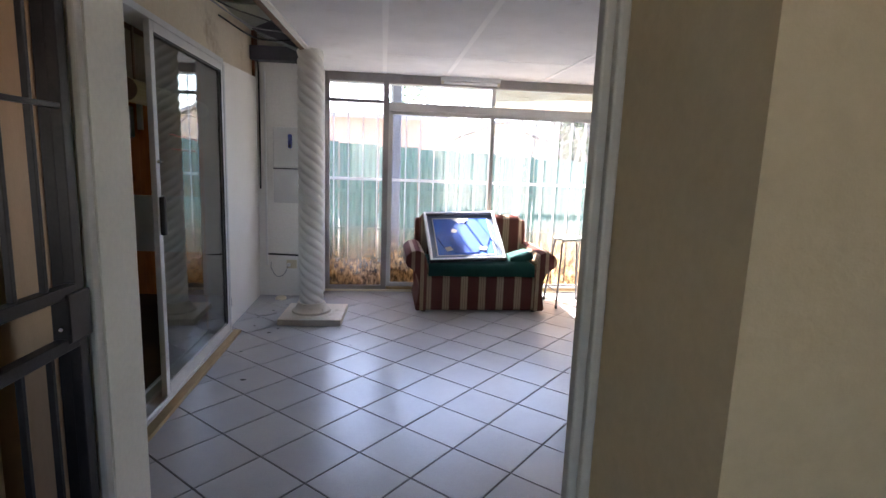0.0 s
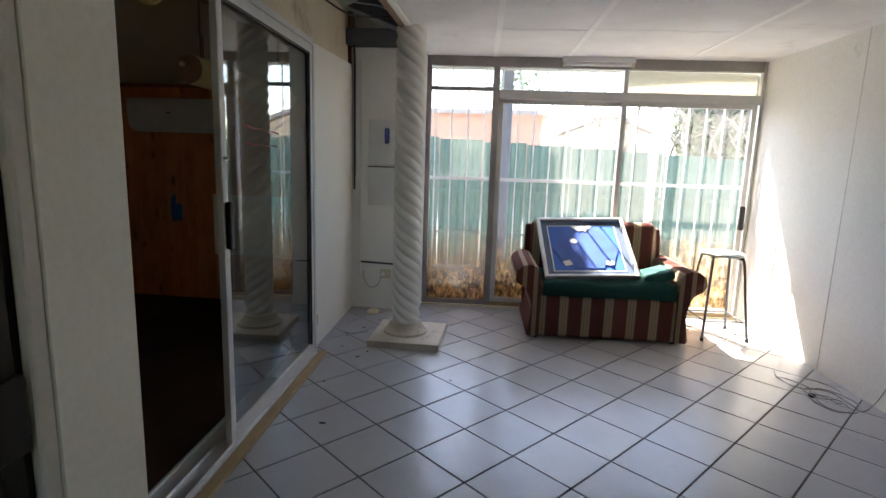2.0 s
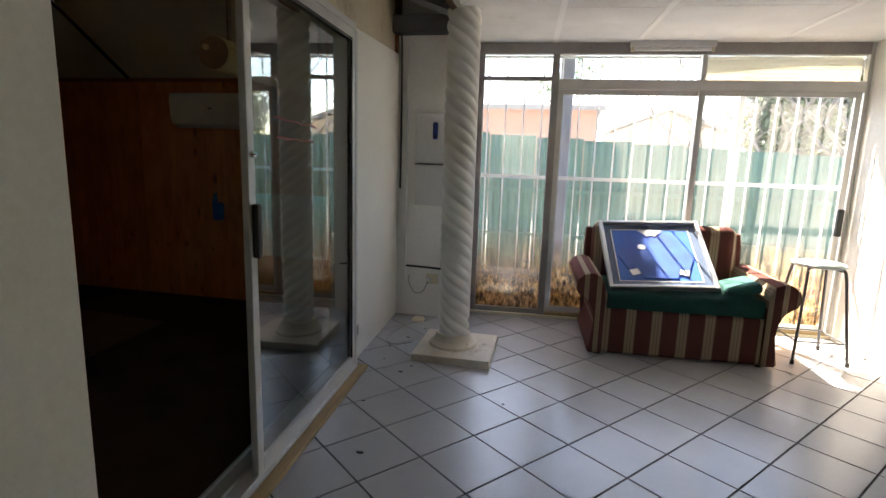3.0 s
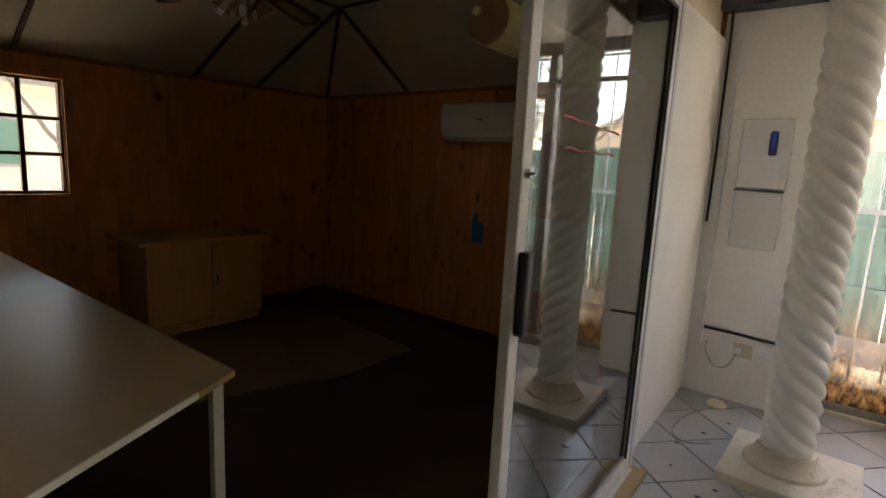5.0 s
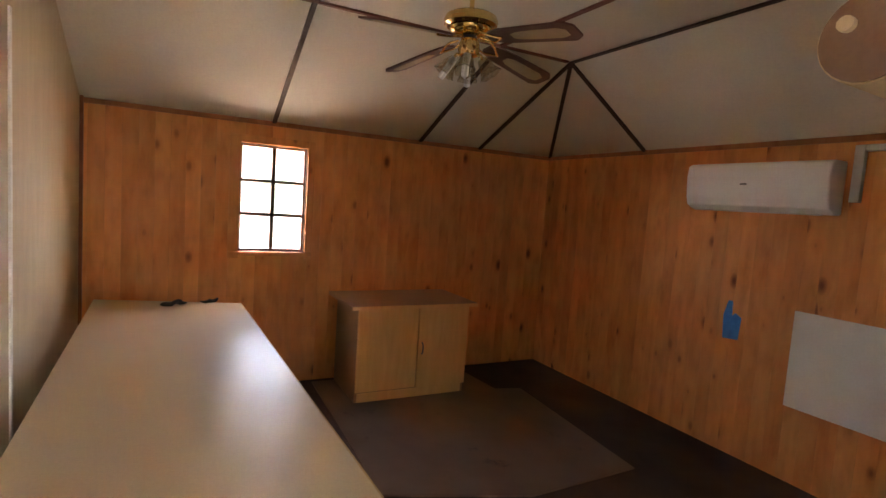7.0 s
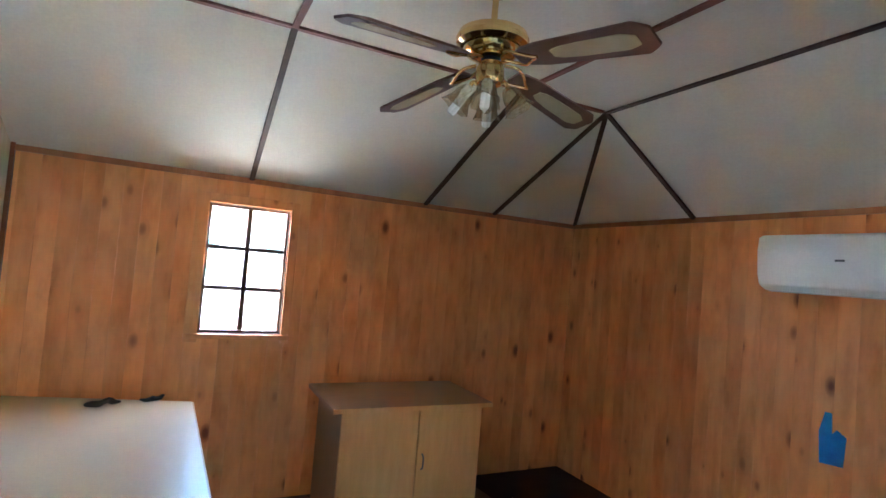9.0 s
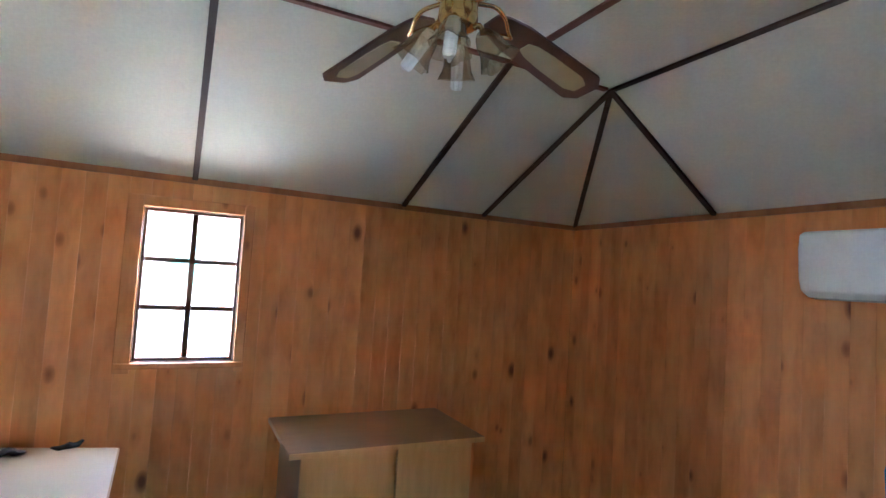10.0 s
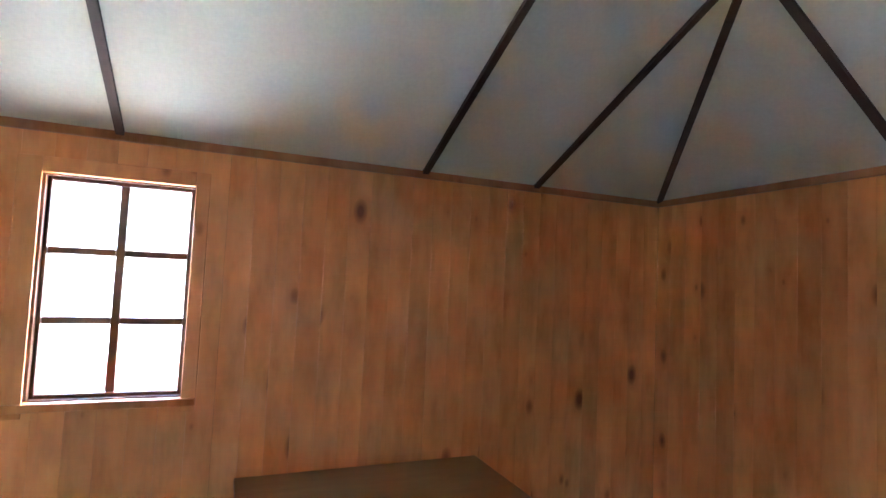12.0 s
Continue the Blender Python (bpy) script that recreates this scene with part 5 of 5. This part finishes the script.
# ---- ceiling fan ----
FX, FY = -2.715, 4.19
FN_T = thing("ceiling_fan", (FX, FY, TRAY), "brass ceiling fan with four cane-inset blades and glass lamps", "ceiling fan")
part("canopy", lathe(bmesh.new(), [(0.02, -0.06), (0.055, -0.05), (0.07, -0.015), (0.072, -0.001)], (FX, FY, TRAY - 0.05), 28), BRASS, FN_T, smooth=40)
part("down_rod", rod(bmesh.new(), (FX, FY, 2.30), (FX, FY, TRAY - 0.10), 0.011, n=14), BRASS, FN_T, smooth=40)
MT = part("motor_housing", lathe(bmesh.new(), [(0.060, 2.243), (0.108, 2.247), (0.122, 2.258), (0.125, 2.275), (0.118, 2.294), (0.085, 2.309), (0.040, 2.317), (0.024, 2.332)], (FX, FY, 0), 40), BRASS, FN_T, smooth=30)
b = bmesh.new()
for k in range(48):
    a = 2 * math.pi * k / 48
    c, s = math.cos(a), math.sin(a)
    rod(b, (FX + 0.1135 * c, FY + 0.1135 * s, 2.2945), (FX + 0.093 * c, FY + 0.093 * s, 2.305), 0.0022, n=4)
part("vent_slots", b, BLACK_RUBBER, MT)
part("rotor", lathe(bmesh.new(), [(0.040, 2.212), (0.070, 2.216), (0.092, 2.228), (0.098, 2.2425)], (FX, FY, 0), 32), BRASS, FN_T, smooth=40)
# coloured black to paint the shaded gap between rotor and switch cup
part("neck", rod(bmesh.new(), (FX, FY, 2.1965), (FX, FY, 2.2125), 0.034, n=20), BLACK_RUBBER, FN_T, smooth=40)
part("switch_cup", lathe(bmesh.new(), [(0.026, 2.118), (0.044, 2.126), (0.050, 2.146), (0.048, 2.176), (0.040, 2.197)], (FX, FY, 0), 28), BRASS, FN_T, smooth=40)
R_IN, R_OUT, ZB = 0.118, 0.585, 2.203


def oval(y0, y1, w0, w1, n=7):
    """A long outline with clipped outer corners, narrower at its inner end."""
    right = [(y0, w0 * 0.5), (y0 + 0.03, w0 * 0.85), (y0 + 0.10, w0 + (w1 - w0) * 0.35), (y1 - 0.045, w1), (y1 - 0.036, w1 * 0.96), (y1 - 0.004, w1 * 0.62), (y1, w1 * 0.54)]
    return right + [(u, -w) for u, w in right[::-1]]


for k, deg in enumerate((16, 106, 196, 286)):
    rot = Matrix.Translation((FX, FY, ZB)) @ Matrix.Rotation(radians(deg), 4, "Z") @ Matrix.Rotation(radians(7), 4, "Y") @ Matrix.Rotation(radians(-13), 4, "X")
    bl = prism(bmesh.new(), oval(R_IN, R_OUT, 0.05, 0.068), "z", -0.004, 0.004)
    bmesh.ops.transform(bl, matrix=rot, verts=bl.verts)
    B = part("blade", bl, BLADE, FN_T)
    for z0, z1 in ((-0.0062, -0.0042), (0.0042, 0.0062)):
        ci = prism(bmesh.new(), oval(R_IN + 0.14, R_OUT - 0.045, 0.032, 0.036), "z", z0, z1)
        bmesh.ops.transform(ci, matrix=rot, verts=ci.verts)
        part("cane_inset", ci, CANE, B, "woven cane inset")
    ir = bmesh.new()
    for s in (-1, 1):
        sweep(ir, bend([(0.055, s * 0.012, 0.006), (0.095, s * 0.036, 0.004), (0.135, s * 0.034, -0.006), (0.170, s * 0.014, -0.009), (0.20, 0, -0.009)], 6), 0.006, 8)
    bmesh.ops.transform(ir, matrix=rot, verts=ir.verts)
    part("blade_iron", ir, BRASS, B, "scrolled brass blade bracket", smooth=60)


def tulip(az, tilt, has_bulb):
    """A frosted tulip shade, with a folded white bulb where it has one, hung out from the switch cup."""
    up = Matrix.Translation((FX, FY, 2.122)) @ Matrix.Rotation(radians(az), 4, "Z")
    ar = sweep(bmesh.new(), bend([(0.04, 0, 0.0), (0.052, 0, 0.008), (0.060, 0, 0.0), (0.064, 0, -0.014)], 5), 0.007, 8)
    bmesh.ops.transform(ar, matrix=up, verts=ar.verts)
    A = part("lamp_arm", ar, BRASS, FN_T, smooth=60)
    hm = up @ Matrix.Translation((0.062, 0, -0.010)) @ Matrix.Rotation(radians(180 - tilt), 4, "Y")
    n, rings = 24, []
    bm = bmesh.new()
    for r, z in ((0.018, 0.0), (0.025, 0.010), (0.033, 0.030), (0.036, 0.052), (0.041, 0.072), (0.050, 0.088)):
        rings.append([bm.verts.new(((r + (0.006 * math.cos(6 * 2 * math.pi * q / n) if z > 0.07 else 0)) * math.cos(2 * math.pi * q / n), (r + (0.006 * math.cos(6 * 2 * math.pi * q / n) if z > 0.07 else 0)) * math.sin(2 * math.pi * q / n), z)) for q in range(n)])
    for p, q in zip(rings, rings[1:]):
        for i in range(n):
            bm.faces.new((p[i], p[(i + 1) % n], q[(i + 1) % n], q[i]))
    bmesh.ops.solidify(bm, geom=list(bm.faces), thickness=0.002)
    bmesh.ops.transform(bm, matrix=hm, verts=bm.verts)
    part("shade", bm, SHADE_GLASS, A, "frosted scalloped glass shade", smooth=60)
    if not has_bulb:
        return
    bu, n_b, rows_b = bmesh.new(), 24, []
    for r, z, lobes in ((0.017, 0.0, 0), (0.019, 0.028, 0), (0.016, 0.04, 0), (0.0135, 0.043, 1), (0.0135, 0.105, 1), (0.010, 0.114, 1)):
        rows_b.append([bu.verts.new(((r + lobes * 0.0045 * math.cos(3 * 2 * math.pi * q / n_b)) * math.cos(2 * math.pi * q / n_b), (r + lobes * 0.0045 * math.cos(3 * 2 * math.pi * q / n_b)) * math.sin(2 * math.pi * q / n_b), z)) for q in range(n_b)])
    for p, q in zip(rows_b, rows_b[1:]):
        for i in range(n_b):
            bu.faces.new((p[i], p[(i + 1) % n_b], q[(i + 1) % n_b], q[i]))
    bu.faces.new(rows_b[0][::-1])
    bu.faces.new(rows_b[-1])
    bmesh.ops.transform(bu, matrix=hm, verts=bu.verts)
    part("bulb", bu, BULB_WHITE, A, "white folded-tube bulb", smooth=50)


for az, tilt, has_bulb in ((-35, 20, True), (55, 34, False), (150, 24, True), (240, 34, True)):
    tulip(az, tilt, has_bulb)
FN_T.location.z = TRAY + 0.06

# ---- outside ----
setting("ground", cube(-60, 60, -60, 90, -0.32, -0.12), YARD, "pale sunlit yard", "ground")
FC = thing("fence", (1.0, 9.2, -0.12), "dark green sheet-metal boundary fence", "fence")
for k in range(16):
    x0 = -3.6 + 0.62 * k
    h = 1.70 - 0.045 * (x0 + 0.3)
    b = bmesh.new()
    prism(b, [(x0 + 0.61 * i / 12, 9.2 + (0.018 if i % 2 else 0)) for i in range(13)] + [(x0 + 0.61 * i / 12, 9.212 + (0.018 if i % 2 else 0)) for i in range(12, -1, -1)], "z", -0.12, h)
    part("sheet", b, FENCE_GREEN, FC)
part("rail", cube(-3.6, 6.3, 9.14, 9.185, 0.95, 1.0), FENCE_GREEN, FC)
part("rail", cube(-3.6, 6.3, 9.14, 9.185, 0.35, 0.40), FENCE_GREEN, FC)


def house(name, x0, x1, y0, y1, h, ridge, wall, roof, label, along="x", openings=()):
    t = thing(name, ((x0 + x1) / 2, (y0 + y1) / 2, -0.12), label, "house")
    part("wall", cube(x0, x1, y0, y1, -0.12, h), wall, t)
    e = 0.35
    if along == "x":
        ym = (y0 + y1) / 2
        b = prism(bmesh.new(), [(y0 - e, h - 0.05), (ym, ridge), (y1 + e, h - 0.05), (y1 + e, h + 0.08), (ym, ridge + 0.14), (y0 - e, h + 0.08)], "x", x0 - e, x1 + e)
        g = prism(bmesh.new(), [(y0 + 0.01, h), (y1 - 0.01, h), (ym, ridge - 0.02)], "x", x0 + 0.01, x1 - 0.01)
    else:
        xm = (x0 + x1) / 2
        b = prism(bmesh.new(), [(x0 - e, h - 0.05), (xm, ridge), (x1 + e, h - 0.05), (x1 + e, h + 0.08), (xm, ridge + 0.14), (x0 - e, h + 0.08)], "y", y0 - e, y1 + e)
        g = prism(bmesh.new(), [(x0 + 0.01, h), (x1 - 0.01, h), (xm, ridge - 0.02)], "y", y0 + 0.01, y1 - 0.01)
    part("roof", b, roof, t)
    part("gable", g, wall, t)
    for ax, lo, hi, z0, z1 in openings:
        if along == "x":
            w = part("window", cube(lo, hi, y0 - 0.06, y0 - 0.002, z0, z1), RUSTY_FRAME, t)
            part("pane", cube(lo + 0.06, hi - 0.06, y0 - 0.075, y0 - 0.0605, z0 + 0.06, z1 - 0.06), GREEN_PANE, w)
        else:
            w = part("window", cube(x1 + 0.002, x1 + 0.06, lo, hi, z0, z1), RUSTY_FRAME, t)
            part("pane", cube(x1 + 0.0605, x1 + 0.075, lo + 0.06, hi - 0.06, z0 + 0.06, z1 - 0.06), GREEN_PANE, w)
    return t


house("house_orange", -7.5, 1.4, 17.0, 23.0, 2.75, 2.95, ORANGE_WALL, ROOF_GREY, "low orange-plastered outbuilding beyond the fence")
house("house_peach", 2.75, 6.35, 24.0, 32.0, 2.6, 3.35, PEACH_WALL, ROOF_GREY, "peach gabled house beyond the fence", "y")
house("house_pale", -19.0, -13.0, 0.2, 10.5, 2.5, 3.6, PALE_HOUSE, ROOF_GREY, "pale bungalow with green-curtained windows", "y", ((0, 3.3, 4.0, 1.0, 1.85), (0, 4.75, 5.5, 0.9, 1.85), (0, 6.9, 7.8, 0.9, 1.85)))


def tree(x, y, h, spread, seed, leaves, label, density=7, bark=None, last=5, thin=0.70):
    """A forked trunk with limbs and twigs, and leaves in clumps where it has any."""
    rnd = random.Random(seed)
    t = thing("tree", (x, y, -0.12), label, "tree")
    tips = []
    b = bmesh.new()

    def grow(p, d, ln, r, depth):
        pts, rad = [p], [r]
        for s in range(4):
            d = (d + Vector((rnd.uniform(-1, 1), rnd.uniform(-1, 1), rnd.uniform(-0.4, 0.7))) * 0.18).normalized()
            p = p + d * ln / 4
            pts.append(p)
            rad.append(r * (1 - 0.06 * (s + 1)))
        sweep(b, pts, rad, 6 if depth < 2 else 4)
        if depth == last:
            tips.append(p)
            return
        for _ in range(2 if depth == 0 else rnd.choice((2, 3))):
            side = Vector((rnd.uniform(-1, 1) * spread, rnd.uniform(-1, 1) * spread, rnd.uniform(0.1, 0.9))).normalized()
            grow(p, (d * 0.7 + side).normalized(), ln * rnd.uniform(0.6, 0.8), rad[-1] * thin, depth + 1)

    grow(Vector((x, y, -0.12)), Vector((0, 0, 1)), h * 0.36, 0.030 * h * 0.55, 0)
    part("trunk", b, bark or BARK, t)
    if leaves:
        c = bmesh.new()
        for p in tips:
            for _ in range(density):
                q = p + Vector((rnd.gauss(0, 0.28), rnd.gauss(0, 0.28), rnd.gauss(0, 0.22)))
                u = Vector((rnd.uniform(-1, 1), rnd.uniform(-1, 1), rnd.uniform(-1, 1))).normalized()
                w = u.orthogonal().normalized()
                s = rnd.uniform(0.07, 0.13)
                vs = [c.verts.new(q + u * s), c.verts.new(q + w * s * 0.5), c.verts.new(q - u * s), c.verts.new(q - w * s * 0.5)]
                c.faces.new(vs)
        part("crown", c, LEAF, t)
    return t


for x, y, h_t, seed in ((3.7, 12.9, 3.2, 3), (4.2, 12.3, 3.6, 5), (4.75, 12.9, 3.9, 9), (5.3, 12.3, 4.0, 14), (5.9, 12.8, 4.0, 23)):
    tree(x, y, h_t, 1.3, seed, False, "bare winter tree with dense grey twigs beyond the fence", 3, TWIG, 6, 0.86)
tree(3.6, 16.5, 5.2, 1.2, 8, False, "bare winter tree beyond the fence")
tree(1.5, 25.0, 5.4, 1.0, 11, True, "far winter tree with dull leaves", 4)
tree(-1.6, 25.5, 5.0, 1.0, 12, False, "bare winter tree beyond the fence")
tree(-9.6, 5.3, 4.2, 1.1, 21, True, "garden tree with dull green leaves", 26)


def shade_tree(x, y, crown, radii, count, seed, label):
    """A tall evergreen whose crown is a cloud of leaf clumps."""
    rnd2 = random.Random(seed)
    t = thing("tree", (x, y, -0.12), label, "tree")
    bt = sweep(bmesh.new(), bend([(x, y, -0.12), (x + 0.1, y, crown[2] * 0.3), (x * 0.6 + crown[0] * 0.4, y * 0.6 + crown[1] * 0.4, crown[2] * 0.65), crown], 6), 0.13, 10)
    for k in range(9):
        a = k * 2.4
        sweep(bt, bend([(crown[0], crown[1], crown[2] - 1.2 + 0.2 * k), (crown[0] + 0.5 * radii[0] * math.cos(a), crown[1] + 0.5 * radii[1] * math.sin(a), crown[2] - 0.7 + 0.16 * k), (crown[0] + 0.9 * radii[0] * math.cos(a), crown[1] + 0.9 * radii[1] * math.sin(a), crown[2] - 0.4 + 0.12 * k)], 4), 0.035, 6)
    part("trunk", bt, BARK, t)
    lf = bmesh.new()
    for _ in range(count):
        d = Vector((rnd2.gauss(0, 1), rnd2.gauss(0, 1), rnd2.gauss(0, 1))).normalized() * rnd2.random() ** 0.45
        q = Vector(crown) + Vector((d.x * radii[0], d.y * radii[1], d.z * radii[2]))
        u = Vector((rnd2.uniform(-1, 1), rnd2.uniform(-1, 1), rnd2.uniform(-1, 1))).normalized()
        w = u.orthogonal().normalized()
        s = rnd2.uniform(0.06, 0.12)
        lf.faces.new([lf.verts.new(q + u * s), lf.verts.new(q + w * s * 0.55), lf.verts.new(q - u * s), lf.verts.new(q - w * s * 0.55)])
    part("crown", lf, LEAF, t)


# this first tree is out of view, added only to block sun on the left panes
shade_tree(-2.6, 10.1, (-1.75, 9.9, 6.8), (0.72, 0.95, 1.25), 3600, 31, "unseen evergreen added to shade part of the window front")
shade_tree(5.4, 15.2, (5.4, 15.2, 2.4), (1.0, 0.8, 1.2), 3400, 41, "dull evergreen behind the bare trees beyond the fence")
shade_tree(7.0, 15.6, (7.0, 15.6, 2.8), (1.2, 0.8, 1.5), 3600, 42, "dull evergreen behind the bare trees beyond the fence")
LW = thing("garden_wall", (-8.6, 4, -0.12), "low red-brick garden wall", "garden wall")
first = part("brick", cube(-8.65, -8.55, 1.0, 1.21, -0.12, -0.05, 0.004, 1), BRICK_RED, LW)
for r in range(9):
    for k in range(32):
        if r or k:
            o = new("brick", first.data)
            o.parent = LW
            o.location = (0, 0.22 * k + (0.11 if r % 2 else 0), 0.08 * r)
part("mortar", cube(-8.64, -8.56, 1.0, 8.2, -0.12, 0.58), YARD, LW)

# ---- planks of the pine walls ----
rnd = random.Random(7)


def plank_mesh(w, z0, z1):
    bm = cube(-w / 2 + 0.0003, w / 2 - 0.0003, -0.010, 0.010, z0, z1)
    edges = [e for e in bm.edges if abs(e.verts[0].co.z - e.verts[1].co.z) > 0.1 and e.verts[0].co.y < 0]
    bmesh.ops.bevel(bm, geom=edges, offset=0.0005, segments=1, affect="EDGES")
    return mesh_of("plank", bm, PINE)


PW = 0.0964
full = plank_mesh(PW, 0.0, EAVE)
below, above = plank_mesh(PW, 0.0, 1.04), plank_mesh(PW, 1.845, EAVE)
n_w = 40
for k in range(n_w):
    y = GY1 - PW * (k + 0.5)
    for me in ((below, above) if 3.41 < y < 3.95 else (full,)):
        o = new("plank", me)
        o.parent = WALL_W
        o.matrix_basis = Matrix.Translation((GX0 - 0.010, y, 0)) @ Matrix.Rotation(radians(90), 4, "Z")
for k in range(int((GX1 - GX0) / PW)):
    o = new("plank", full)
    o.parent = WALL_N
    o.matrix_basis = Matrix.Translation((GX0 + PW * (k + 0.5), GY1 + 0.010, 0))
board = mesh_of("board", cube(-0.372, 0.372, -0.006, 0.006, 0.0, 2.74), PALE_PLY)
for k in range(5):
    o = new("board", board)
    o.parent = WALL_S
    o.matrix_basis = Matrix.Translation((GX0 + 0.375 + 0.745 * k, GY0 - 0.0065 - 0.012, 0))

# ---- floor tiles ----
TS, TA = 0.335, radians(49.35)
E1 = Vector((math.cos(TA), math.sin(TA))) * TS
E2 = Vector((-math.sin(TA), math.cos(TA))) * TS
T0 = Vector((0.312, 4.185))


def clip(poly, px, py, nx, ny):
    """The part of an outline on the side of a line that its normal points to."""
    out = []
    for p, q in zip(poly, poly[1:] + poly[:1]):
        a, c = (p.x - px) * nx + (p.y - py) * ny, (q.x - px) * nx + (q.y - py) * ny
        if a >= 0:
            out.append(p)
        if a * c < 0:
            out.append(p.lerp(q, a / (a - c)))
    return out


SN, CS = math.sin(TURN), math.cos(TURN)
EDGES = ((XR, 5.45, -CS, -SN), (XD + 0.024, 3.75, CS, SN), (1.2, YW - 0.06, SN, -CS), (0, 0.2, 0, 1))


def tile_mesh(poly):
    bm = bmesh.new()
    c = sum(poly, Vector((0, 0))) / len(poly)
    lo = [bm.verts.new((p.x, p.y, -0.006)) for p in poly]
    mid = [bm.verts.new((p.x, p.y, -0.0012)) for p in poly]
    hi = [bm.verts.new((*(p + (c - p).normalized() * 0.0018), 0.0)) for p in poly]
    bm.faces.new(hi)
    n = len(poly)
    for a, bb in ((lo, mid), (mid, hi)):
        for k in range(n):
            bm.faces.new((a[k], a[(k + 1) % n], bb[(k + 1) % n], bb[k]))
    return mesh_of("tile", bm, TILE)


G = 0.0042
quad = [E1 * (G / TS) + E2 * (G / TS), E1 * (1 - G / TS) + E2 * (G / TS), E1 * (1 - G / TS) + E2 * (1 - G / TS), E1 * (G / TS) + E2 * (1 - G / TS)]
whole = tile_mesh(quad)
for i in range(-22, 23):
    for j in range(-22, 23):
        base = T0 + E1 * i + E2 * j
        poly = [base + p for p in quad]
        cut = poly
        for px, py, nx, ny in EDGES:
            cut = clip(cut, px, py, nx, ny) if len(cut) > 2 else cut
        if len(cut) < 3 or abs(sum(p.x * q.y - q.x * p.y for p, q in zip(cut, cut[1:] + cut[:1]))) < 0.004:
            continue
        if max(p.x for p in poly) < XS - 0.12 and max(p.y for p in poly) < 2.3:
            continue
        same = len(cut) == 4 and all((p - q).length < 1e-6 for p, q in zip(cut, poly))
        o = new("tile", whole if same else tile_mesh([p - base for p in cut]))
        o.parent = FLOOR
        o.location = (base.x, base.y, rnd.uniform(-0.0006, 0.0004))
